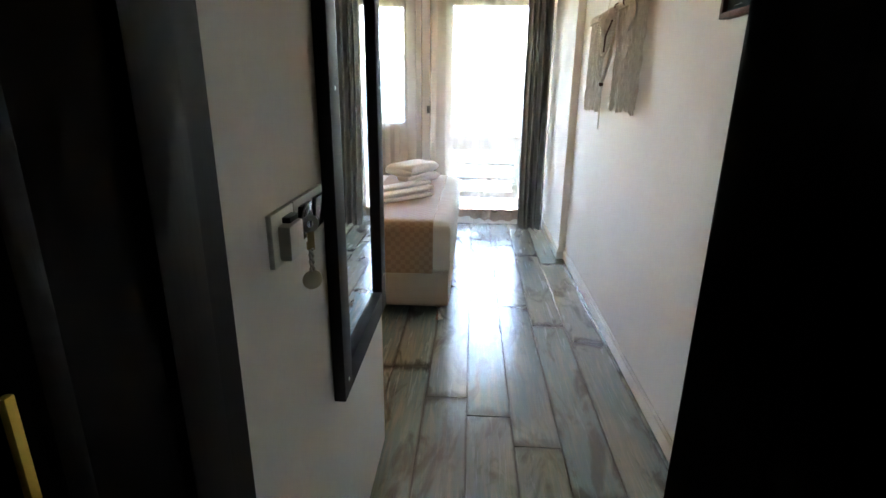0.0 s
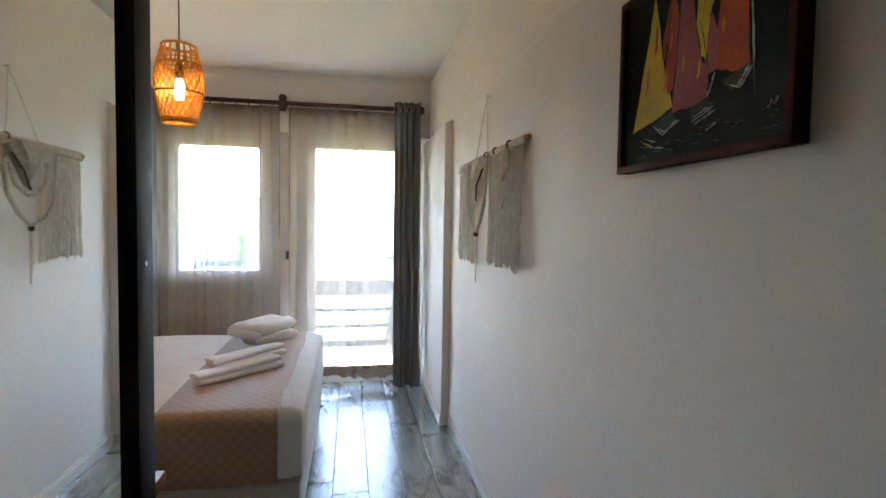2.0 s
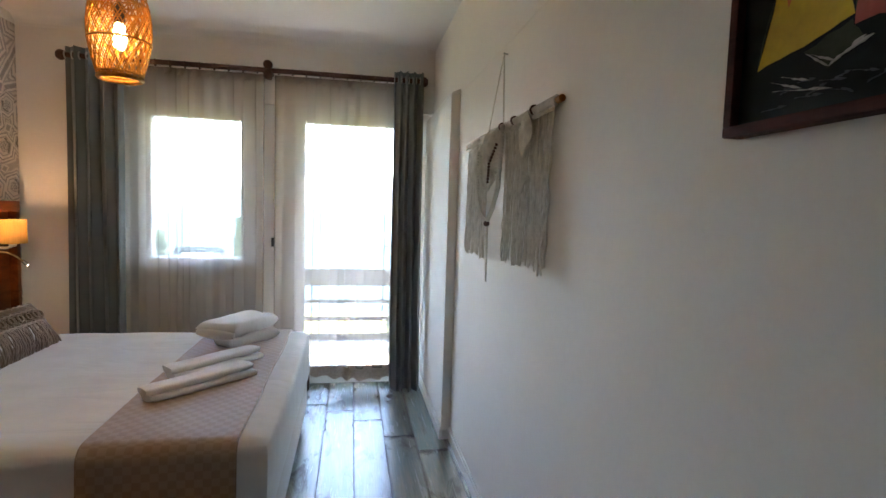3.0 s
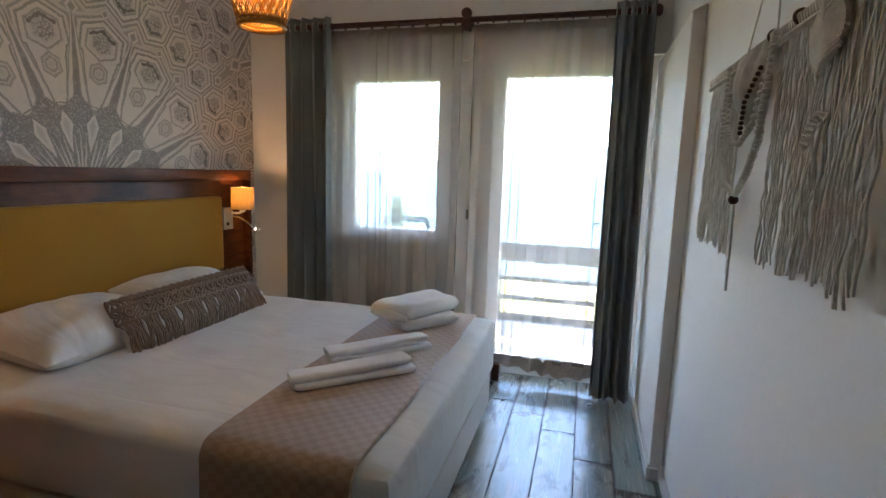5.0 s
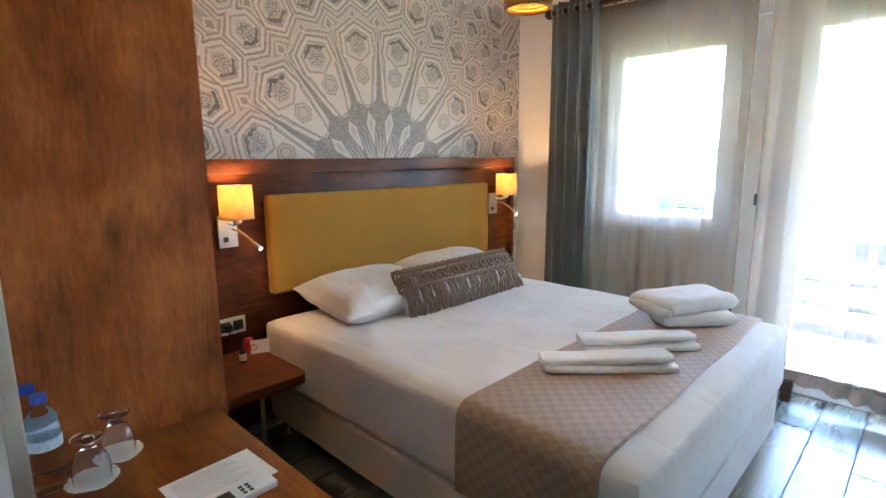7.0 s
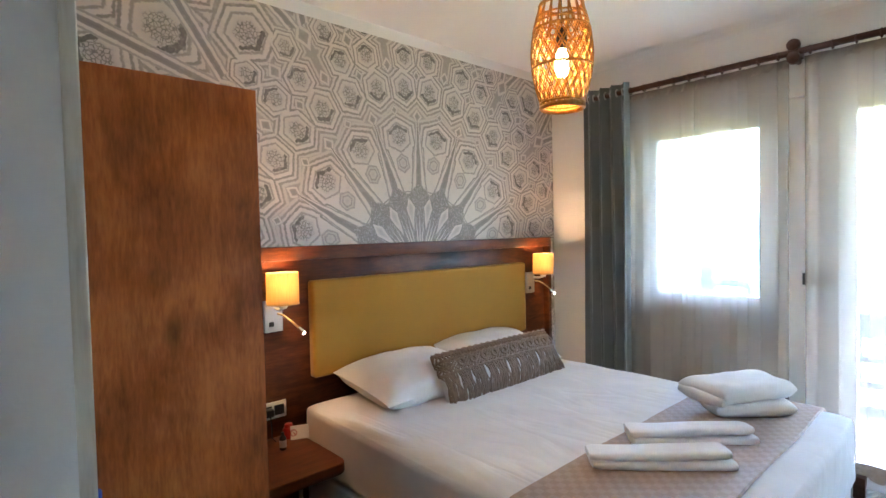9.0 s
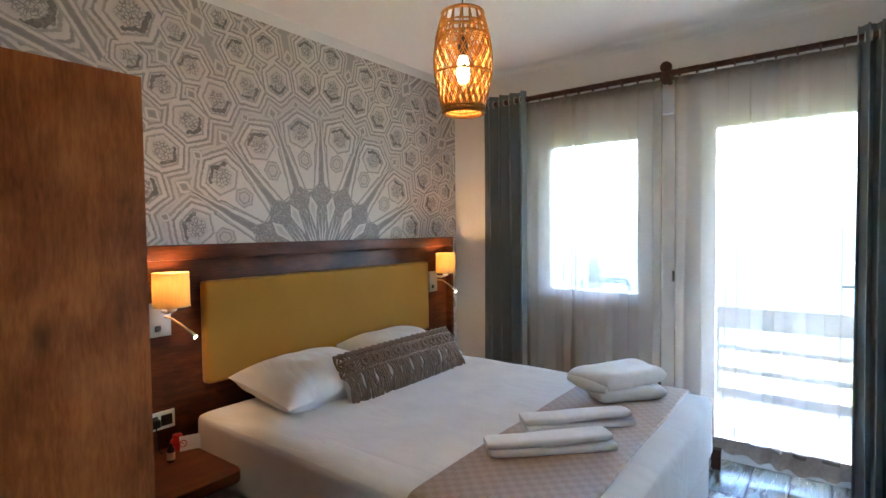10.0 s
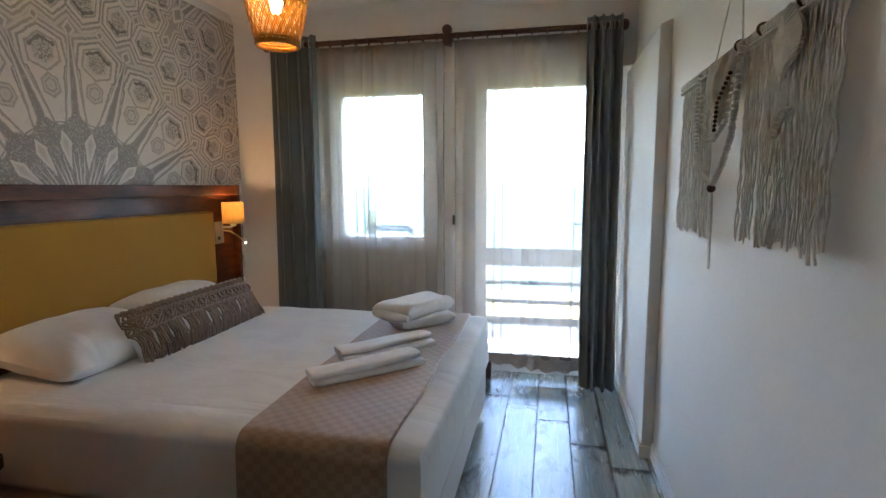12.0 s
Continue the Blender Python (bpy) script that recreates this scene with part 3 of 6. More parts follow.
structure("wall_mirror", boxes((MIRROR_X - 0.11, MIRROR_X, DOOR_Y1, ALCOVE_Y, 0, ZC)), PLASTER, "white plaster wall of the entrance passage behind the mirror")
structure("wall_alcove", boxes((XL - 0.18, MIRROR_X - 0.11, ALCOVE_Y - 0.12, ALCOVE_Y, 0, ZC)), PLASTER, "white plaster return wall beside the desk")
structure("trim", boxes((MIRROR_X - 0.11, MIRROR_X - 0.001, ALCOVE_Y, ALCOVE_Y + 0.016, 0, 2.3, 0.002)), PINE, "pale cream-painted pine edging strip on the end of the passage wall", "trim")
structure("wall_entrance", boxes((XL - 0.18, -0.56, DOOR_Y0, DOOR_Y1, 0, ZC), (-0.56, 0.62, DOOR_Y0, DOOR_Y1, 2.12, ZC), (0.62, 0.8, DOOR_Y0, DOOR_Y1, 0, ZC), (0.802, 1.3, DOOR_Y0 + 0.002, DOOR_Y1, 0, ZC)), PLASTER, "plaster wall round the entrance door")
# unseen slabs over the hall, added to stop sun leaking onto the door
structure("ceiling_hall", boxes((0.802, 1.3, HALL_Y - 0.2, DOOR_Y1, ZC + 0.002, ZC + 0.2), (-1.3, 0.8, HALL_Y - 0.2, DOOR_Y1, ZC + 0.4, ZC + 0.5)), CEILING_PAINT, "plain white ceiling of the unseen hall, added to block sun", "ceiling")
structure("floor_hall", boxes((0.802, 1.3, HALL_Y - 0.2, DOOR_Y1, -0.12, -0.006)), GROUT, "grey grouted floor of the unlit hall", "floor")
# unseen walls that close the hall, made white to bounce light into the passage
structure("wall_hall", boxes((-1.3, -1.1, HALL_Y, DOOR_Y0, 0, ZC), (1.1, 1.3, HALL_Y, DOOR_Y0, 0, ZC), (-1.3, 1.3, HALL_Y - 0.2, HALL_Y, 0, ZC)), PLASTER, "plain plaster walls of the unseen hall, white to bounce light")


def skirting(name, pts_boxes):
    structure(name, boxes(*pts_boxes), SKIRTING_PAINT, "white moulded skirting board along the floor", "skirting")


skirting("baseboard", [(XLOW - 0.013, XLOW, DOOR_Y1, 4.5, 0, 0.062, 0.005), (XLOW - 0.008, XLOW, DOOR_Y1, 4.5, 0.062, 0.078, 0.004)])
skirting("baseboard", [(XR - 0.013, XR, 4.487, YW, 0, 0.062, 0.005), (XR - 0.008, XR, 4.492, YW, 0.062, 0.078, 0.004), (XR, XLOW - 0.013, 4.487, 4.5, 0, 0.062, 0.005)])

# entrance frame and its half-open leaf, their backlit shade put into the colour
def entrance_door():
    frame_ob = thing("door_frame", (-0.52, DOOR_Y0, 0), "dark stained door frame with moulded casing, blackened for backlit shade", "door frame")
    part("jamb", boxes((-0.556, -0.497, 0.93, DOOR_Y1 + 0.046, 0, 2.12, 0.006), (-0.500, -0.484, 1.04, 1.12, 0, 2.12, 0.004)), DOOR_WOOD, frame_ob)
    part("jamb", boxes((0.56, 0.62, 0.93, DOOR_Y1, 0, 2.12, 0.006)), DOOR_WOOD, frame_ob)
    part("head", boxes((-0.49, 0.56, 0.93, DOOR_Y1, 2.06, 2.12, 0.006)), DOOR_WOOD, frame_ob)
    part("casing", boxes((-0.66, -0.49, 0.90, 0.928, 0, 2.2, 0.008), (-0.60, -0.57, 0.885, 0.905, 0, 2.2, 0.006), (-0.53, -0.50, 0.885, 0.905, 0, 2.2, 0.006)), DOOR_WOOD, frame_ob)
    part("strike_plate", boxes((-0.504, -0.4975, 0.879, 0.887, 0.95, 1.085, 0.0015)), POLISHED_BRASS, frame_ob, "bright brass strike plate")
    leaf = thing("entrance_door", (0.55, 0.99, 0), "dark stained entrance door half open, blackened for backlit shade", "door")
    hinge, free = Vector((0.545, 0.985, 0)), Vector((-0.112, 0.790, 0))
    d = (free - hinge)
    ang = math.degrees(math.atan2(d.y, d.x))
    L = d.length
    m = pose(hinge.x, hinge.y, 0, 0, 0, ang)
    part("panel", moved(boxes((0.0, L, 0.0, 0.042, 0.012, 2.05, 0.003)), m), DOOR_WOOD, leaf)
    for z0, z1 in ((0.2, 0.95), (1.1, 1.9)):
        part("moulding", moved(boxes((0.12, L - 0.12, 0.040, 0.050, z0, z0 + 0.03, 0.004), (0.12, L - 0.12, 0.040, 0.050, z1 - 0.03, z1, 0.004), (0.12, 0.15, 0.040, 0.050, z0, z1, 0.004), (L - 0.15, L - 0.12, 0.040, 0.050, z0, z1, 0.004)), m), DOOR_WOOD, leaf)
    part("door_handle", moved(tube([(L - 0.06, 0.0, 1.02), (L - 0.06, -0.045, 1.02), (L - 0.17, -0.045, 1.02)], 0.009), m), BLACK, leaf, "black lever handle")


entrance_door()


# ---- window, balcony door and what lies outside ----
def sash_ring(x0, x1, z0, z1, w, y0, y1, bev=0.006):
    return boxes((x0, x0 + w, y0, y1, z0, z1, bev), (x1 - w, x1, y0, y1, z0, z1, bev), (x0 + w, x1 - w, y0, y1, z0, z0 + w, bev), (x0 + w, x1 - w, y0, y1, z1 - w, z1, bev))


def window_unit():
    w = tagged(thing("window_1", (WX0, YW + 0.1, WZ0), "white plastic casement window with a single clear pane", "window"), kind="structure")
    part("window_frame", sash_ring(WX0, WX1, WZ0, WZ1, 0.055, YW + 0.055, YW + 0.13), PVC, w)
    part("sash", sash_ring(-1.540, -0.758, 0.873, WZ1 - 0.018, 0.090, YW + 0.035, YW + 0.115, 0.01), PVC, w)
    p = part("pane", boxes((-1.452, -0.846, YW + 0.085, YW + 0.091, 0.961, WZ1 - 0.106)), PANE, w, smooth=False)
    p.visible_shadow = False
    part("window_handle", boxes((-0.842, -0.818, YW + 0.02, YW + 0.04, 1.44, 1.50, 0.004), (-0.838, -0.822, YW + 0.005, YW + 0.02, 1.40, 1.49, 0.004)), PVC, w)
    part("window_sill", boxes((WX0 - 0.02, WX1 + 0.02, YW + 0.02, YW + 0.06, WZ0 - 0.03, WZ0, 0.006)), PVC, w)


def balcony_door():
    d = tagged(thing("door_1", (DX0, YW + 0.1, 0), "white plastic balcony door with a tall clear pane, closed", "balcony door"), kind="structure")
    part("door_frame", sash_ring(DX0, DX1, -0.004, DZ1, 0.045, YW + 0.055, YW + 0.13), PVC, d)
    part("sash", sash_ring(DX0 + 0.035, DX1 - 0.035, 0.04, DZ1 - 0.035, 0.06, YW + 0.04, YW + 0.115, 0.01), PVC, d)
    p = part("pane", boxes((DX0 + 0.09, DX1 - 0.09, YW + 0.085, YW + 0.091, 0.095, DZ1 - 0.09)), PANE, d, smooth=False)
    p.visible_shadow = False
    part("door_handle", boxes((0.285, 0.305, YW + 0.02, YW + 0.04, 1.00, 1.14, 0.004), (0.20, 0.30, YW + 0.0, YW + 0.02, 1.06, 1.08, 0.004)), PVC, d)


window_unit()
balcony_door()


def switch_pair():
    s = thing("light_switch", (-0.56, YW + 0.045, 1.08), "white double light switch plate with dark grey rockers on the pier", "switch")
    part("plate", boxes((-0.640, -0.488, YW + 0.034, YW + 0.045, 1.042, 1.132, 0.003)), WHITE_PLASTIC, s)
    for x in (-0.602, -0.526):
        part("rocker", boxes((x - 0.029, x + 0.029, YW + 0.024, YW + 0.036, 1.054, 1.120, 0.003)), BLACK, s, "dark grey rocker")


switch_pair()

CONCRETE = speckled("balcony_concrete", (0.42, 0.40, 0.37), (0.55, 0.53, 0.49), 3.0, 0.8, 0.3)
structure("balcony_floor", boxes((-3.2, 2.2, 5.745, 6.95, -0.25, -0.03)), CONCRETE, "pale tiled concrete balcony floor", "balcony floor")

RAIL_WOOD = wood("weathered_rail_wood", (0.016, 0.014, 0.012), (0.028, 0.025, 0.022), (0.042, 0.038, 0.034), 0, 1.0, 0.8, False)
STRAW = wood("dry_straw", (0.22, 0.16, 0.08), (0.36, 0.28, 0.15), (0.48, 0.38, 0.22), 1, 3.0, 0.8, False)


def canopy():
    """Straw awning over the balcony with an uneven fringe; its unseen roof is added to shade the railing."""
    c = thing("added_shade_canopy", (-0.5, 6.4, 2.4), "dry straw awning added to shade the balcony railing, ragged fringe", "awning")
    # unseen slab, added to keep sun and high sky off the rails
    part("roof", boxes((-3.2, 2.2, 5.745, 7.05, 2.36, 2.44, 0.01)), STRAW, c)
    rnd = random.Random(31)
    bm = bmesh.new()
    for i in range(520):
        x = -3.1 + 5.2 * i / 520 + rnd.uniform(-0.01, 0.01)
        tube([(x, 7.03, 2.37), (x + rnd.uniform(-0.02, 0.02), 7.05 + rnd.uniform(-0.01, 0.03), 2.36 - rnd.uniform(0.05, 0.14))], 0.004, 4, bm)
    part("fringe", bm, STRAW, c)
    for x in (-3.1, 2.1):
        part("post", tube([(x, 6.98, -0.03), (x, 6.98, 2.36)], 0.04, 10), RAIL_WOOD, c)


canopy()


def railing():
    r = thing("balcony_railing", (0, 6.85, -0.03), "weathered grey timber balcony railing with horizontal boards", "railing")
    for z0, z1 in ((0.565, 0.735), (0.385, 0.425), (0.20, 0.245), (-0.01, 0.07)):
        part("board", boxes((-3.0, 2.0, 6.84, 6.87, z0, z1, 0.004)), RAIL_WOOD, r)
    for x in (-2.9, -1.75, -0.62, 0.62, 1.9):
        part("post", boxes((x - 0.04, x + 0.04, 6.872, 6.94, -0.03, 0.74, 0.004)), RAIL_WOOD, r)


railing()

CHAIR_STEEL = base("dark_tube_steel", 0.5, 0.2, (0.03, 0.032, 0.035))[0]


def balcony_chair():
    c = thing("balcony_chair", (-1.35, 6.35, -0.03), "metal tube balcony chair with a rounded back", "chair")
    for dy, dz in ((0.0, 0.0), (0.03, -0.03)):
        y, z, hw = 6.50 + dy, 0.955 + dz, 0.215 - dy * 0.6
        pts = [(-1.40 - hw, y, 0.42), (-1.40 - hw, y, z - 0.07)]
        pts += [(-1.40 - hw + 0.06 * (1 - math.cos(a)), y, z - 0.07 + 0.07 * math.sin(a)) for a in (0.4, 0.8, 1.2, 1.57)]
        pts += [(-1.40 + hw - 0.06 * (1 - math.cos(a)), y, z - 0.07 + 0.07 * math.sin(a)) for a in (1.57, 1.2, 0.8, 0.4)]
        pts += [(-1.40 + hw, y, z - 0.07), (-1.40 + hw, y, 0.42)]
        part("back_tube", tube(pts, 0.0115, 8), CHAIR_STEEL, c)
    part("seat", boxes((-1.62, -1.18, 6.08, 6.53, 0.40, 0.43, 0.01)), CHAIR_STEEL, c)
    for x in (-1.60, -1.20):
        for y in (6.11, 6.50):
            part("leg", tube([(x, y, 0.41), (x, y, -0.03)], 0.011, 8), CHAIR_STEEL, c)


balcony_chair()

# garden, sea and far shore below the balcony
GRASS = speckled("dry_grass", (0.06, 0.085, 0.03), (0.20, 0.20, 0.09), 0.6, 0.95, 0.4, 8.0)
SEA = speckled("blue_sea", (0.034, 0.060, 0.072), (0.044, 0.072, 0.085), 0.02, 0.7, 0.3, 0.5)
HILL = speckled("hazy_hill", (0.055, 0.070, 0.074), (0.070, 0.084, 0.086), 0.004, 0.95, 0.3, 0.05)
for far in (GRASS, SEA, HILL):
    far.node_tree.nodes["Principled BSDF"].inputs["Specular IOR Level"].default_value = 0.0
structure("ground", boxes((-400, 400, 5.75, 24, -4.0, -3.2)), GRASS, "dry green garden below the balcony", "ground")
structure("water", boxes((-3000, 3000, 24.002, 2600, -4.5, -3.9)), SEA, "calm blue sea beyond the garden", "sea")


def shore():
    bm = bmesh.new()
    rnd = random.Random(5)
    n, low, top, back = 90, [], [], []
    for i in range(n + 1):
        x = -2600 + 5200 * i / n
        h = 84 + 30 * math.sin(i * 0.31) + 16 * math.sin(i * 0.77 + 1) + rnd.uniform(-4, 4)
        low.append(bm.verts.new((x, 1500 + 60 * math.sin(i * 0.4), -4)))
        top.append(bm.verts.new((x, 1750, max(8, h))))
        back.append(bm.verts.new((x, 2300, -4)))
    for i in range(n):
        bm.faces.new((low[i], low[i + 1], top[i + 1], top[i]))
        bm.faces.new((top[i], top[i + 1], back[i + 1], back[i]))
    structure("backdrop", bm, HILL, "hazy low hills on the far shore", "hills")


shore()


def cypress(x, y, h, seed):
    """A slim garden tree: tapered trunk with many small leaf clumps."""
    rnd = random.Random(seed)
    t = thing("garden_tree", (x, y, -3.2), "slim dark green garden tree below the balcony", "tree", "trees in the garden")
    part("trunk", tube([(x, y, -3.2), (x + 0.05, y, -3.2 + h * 0.5), (x, y, -3.2 + h * 0.95)], 0.09, 8, None, lambda k: 1 - 0.8 * k), ROD_WOOD, t)
    bm = bmesh.new()
    for _ in range(900):
        k = rnd.random() ** 0.8
        r = 0.40 * (1 - k) ** 0.7 * (0.4 + 0.6 * rnd.random()) + 0.03
        a = rnd.uniform(0, 6.283)
        c = Vector((x + r * math.cos(a), y + r * math.sin(a), -3.2 + h * (0.12 + 0.88 * k)))
        s = rnd.uniform(0.05, 0.11)
        ax = Vector((rnd.gauss(0, 1), rnd.gauss(0, 1), rnd.gauss(0, 1))).normalized()
        o = ax.orthogonal().normalized()
        bm.faces.new([bm.verts.new(c + s * v) for v in (ax * 1.4, o * 0.5, -ax * 1.4, -o * 0.5)])
    part("crown", bm, LEAF, t, smooth=False)


LEAF = speckled("cypress_leaf", (0.026, 0.042, 0.030), (0.044, 0.062, 0.042), 4.0, 0.9, 0.1)
LEAF.node_tree.nodes["Principled BSDF"].inputs["Specular IOR Level"].default_value = 0.0
for i, (x, y, h) in enumerate(((-6.2, 15.5, 4.3), (-4.3, 14.0, 3.9), (-3.1, 16.5, 4.2), (1.2, 15.0, 3.0), (2.6, 13.0, 3.1))):
    cypress(x, y, h, 40 + i)


# ---- curtains ----
ROD_Y, ROD_Z = 5.405, 2.30


def curtain_rod():
    r = thing("curtain_rod", (-0.64, ROD_Y, ROD_Z), "dark brown wooden curtain rod with ball finials and a centre bracket", "curtain rod")
    part("pole", tube([(-1.93, ROD_Y, ROD_Z), (0.45, ROD_Y, ROD_Z)], 0.017, 16), ROD_WOOD, r)
    fin = [(0.0, -0.03), (0.016, -0.028), (0.018, -0.015), (0.028, -0.008), (0.034, 0.008), (0.033, 0.022), (0.022, 0.036), (0.0, 0.04)]
    for x, s in ((-1.93, -1), (0.45, 1)):
        part("finial", moved(turned(fin), pose(x, ROD_Y, ROD_Z, 0, 90 * s, 0)), ROD_WOOD, r)
    for dz in (0.034, -0.034):
        part("bracket_knob", moved(turned([(0.0, -0.045), (0.012, -0.044), (0.030, -0.03), (0.033, -0.01), (0.026, 0.01), (0.014, 0.03), (0.014, 0.09)]), pose(-0.64, ROD_Y, ROD_Z + dz, -90, 0, 0)), ROD_WOOD, r)
    part("bracket", boxes((-0.665, -0.615, ROD_Y - 0.022, YW, ROD_Z - 0.024, ROD_Z + 0.024, 0.01)), ROD_WOOD, r)
    for x in (-1.85, 0.40):
        part("bracket", boxes((x - 0.015, x + 0.015, ROD_Y - 0.02, YW, ROD_Z - 0.02, ROD_Z + 0.02, 0.006)), ROD_WOOD, r)
    ring = turned([(0.021 + 0.004 * math.cos(a), 0.004 * math.sin(a)) for a in [k * math.pi / 4 for k in range(9)]], 16, False)
    me = mesh_from("ring", ring, ROD_WOOD, True)
    xs = [-1.56 + 0.094 * i for i in range(10)] + [-0.57 + 0.095 * i for i in range(9)]
    for x in xs:
        o = new("ring", me)
        o.parent = r
        o.matrix_parent_inverse = r.matrix_world.inverted()
        o.matrix_basis = pose(x, ROD_Y, ROD_Z - 0.004, 0, 90, 0)


curtain_rod()


def cloth_strip(x0, x1, z0, z1, y, depth, folds, seed, pinch=1.0, cols=120, rows=26, wave=0.0, thick=0.0, slide=0.010):
    """Hanging cloth: pleats that deepen towards the hem, with uneven fold widths and a wavy lower edge."""
    rnd = random.Random(seed)
    ph = [rnd.uniform(0, 6.28) for _ in range(4)]
    bm = bmesh.new()
    grid = []
    for j in range(rows + 1):
        k = j / rows
        z = z1 + (z0 - z1) * k
        row = []
        for i in range(cols + 1):
            u = i / cols
            uu = u + 0.018 * math.sin(u * 9 + ph[0]) + 0.012 * math.sin(u * 21 + ph[1] + k)
            amp = depth * (0.45 + 0.55 * k) * (0.7 + 0.3 * math.sin(u * 13 + ph[2]))
            yy = y + amp * math.sin(uu * folds * 2 * math.pi + 0.5 * math.sin(k * 3 + ph[3]) * pinch)
            xx = x0 + (x1 - x0) * u + slide * (0.55 + 0.45 * math.sin(u * 11 + ph[3])) * math.sin(uu * folds * 4 * math.pi) * (0.45 + 0.55 * k)
            zz = z + (wave * 0.3 * math.sin(uu * folds * 2 * math.pi + 1.2) + wave * math.sin(u * 7 + ph[1])) * k
            row.append(bm.verts.new((xx, yy, zz)))
        grid.append(row)
    for a, b in zip(grid, grid[1:]):
        for i in range(cols):
            bm.faces.new((a[i], a[i + 1], b[i + 1], b[i]))
    if thick:
        back = [[bm.verts.new(v.co + Vector((0, thick, 0))) for v in row] for row in grid]
        for a, b in zip(back, back[1:]):
            for i in range(cols):
                bm.faces.new((b[i], b[i + 1], a[i + 1], a[i]))
        for r0, r1 in ((grid[0], back[0]), (grid[-1], back[-1])):
            for i in range(cols):
                bm.faces.new((r0[i], r1[i], r1[i + 1], r0[i + 1]))
        for i in (0, cols):
            for j in range(rows):
                bm.faces.new((grid[j][i], grid[j + 1][i], back[j + 1][i], back[j][i]))
    return bm


def sheer(x0, x1, seed, folds, label):
    s = thing("sheer_curtain", ((x0 + x1) / 2, ROD_Y, ROD_Z), label, "sheer curtain", "sheer curtains at the window wall")
    part("voile", cloth_strip(x0, x1, 0.17, ROD_Z - 0.03, ROD_Y + 0.02, 0.020, folds, seed, wave=0.020, slide=0.024, cols=360), SHEER, s)
    part("header_tape", cloth_strip(x0, x1, ROD_Z - 0.075, ROD_Z - 0.025, ROD_Y + 0.019, 0.015, folds, seed, rows=3, thick=0.001, slide=0.0), TAPE, s)
    part("hem", cloth_strip(x0, x1, 0.080, 0.175, ROD_Y + 0.02, 0.022, folds, seed, rows=4, wave=0.020, thick=0.001, slide=0.006, cols=200), HEM, s, "tan lace hem")


sheer(-1.62, -0.665, 3, 9, "sheer beige voile curtain hanging before the window")
sheer(-0.60, 0.34, 8, 8, "sheer beige voile curtain with tan hem hanging before the balcony door")


def eyelet_wave(x0, x1, z0, z1, y, depth, folds, seed, lean=0.0):
    """Heavy cloth hung from eyelets: rounded even waves that drift and tighten a little on the way down."""
    rnd = random.Random(seed)
    n, rows, thick = folds * 18, 30, 0.004
    drift = [rnd.uniform(-0.018, 0.018) for _ in range(folds * 2 + 2)]
    swell = [rnd.uniform(0.75, 1.2) for _ in range(folds * 2 + 2)]
    bm = bmesh.new()
    sheets = []
    for off in (0.0, thick):
        grid = []
        for j in range(rows + 1):
            k = j / rows
            row = []
            for i in range(n + 1):
                u = i / n * folds * 2
                a, f = int(min(u, folds * 2 - 1)), u - int(min(u, folds * 2 - 1))
                f = f * f * (3 - 2 * f)
                d, w = drift[a] + (drift[a + 1] - drift[a]) * f, swell[a] + (swell[a + 1] - swell[a]) * f
                ph = u * math.pi
                yy = y + depth * w * (0.85 + 0.15 * k) * math.sin(ph) + off - lean * k * k
                xx = x0 + (x1 - x0) * i / n + d * k + 0.012 * math.sin(ph * 2) + 0.003 * math.sin(k * 5 + a)
                row.append(bm.verts.new((xx, yy, z1 + (z0 - z1) * k + 0.006 * math.sin(ph) * k)))
            grid.append(row)
        sheets.append(grid)
    for s, grid in enumerate(sheets):
        for a, b in zip(grid, grid[1:]):
            for i in range(n):
                q = (a[i], a[i + 1], b[i + 1], b[i])
                bm.faces.new(q if s == 0 else q[::-1])
    g0, g1 = sheets
    for r in (0, rows):
        for i in range(n):
            bm.faces.new((g0[r][i], g1[r][i], g1[r][i + 1], g0[r][i + 1]))
    for i in (0, n):
        for j in range(rows):
            bm.faces.new((g0[j][i], g0[j + 1][i], g1[j + 1][i], g1[j][i]))
    return bm


def drape(x0, x1, seed, folds, label, lean=0.0):
    d = thing("drape", ((x0 + x1) / 2, ROD_Y, ROD_Z), label, "curtain", "grey drapes at the window wall")
    part("cloth", eyelet_wave(x0, x1, 0.03, ROD_Z + 0.055, ROD_Y - 0.012, 0.042, folds, seed, lean), DRAPE, d)
    for i in range(folds * 2):
        x = x0 + (x1 - x0) * (i + 0.02) / (folds * 2)
        part("eyelet", moved(turned([(0.020, -0.003), (0.028, -0.003), (0.028, 0.003), (0.020, 0.003), (0.020, -0.003)], 16, False), pose(x, ROD_Y - 0.006, ROD_Z, 0, 90, 0)), STEEL, d)


drape(-1.91, -1.565, 21, 4, "slate grey blackout drape gathered beside the window")
drape(0.240, 0.455, 27, 4, "slate grey blackout drape gathered beside the balcony door", 0.13)


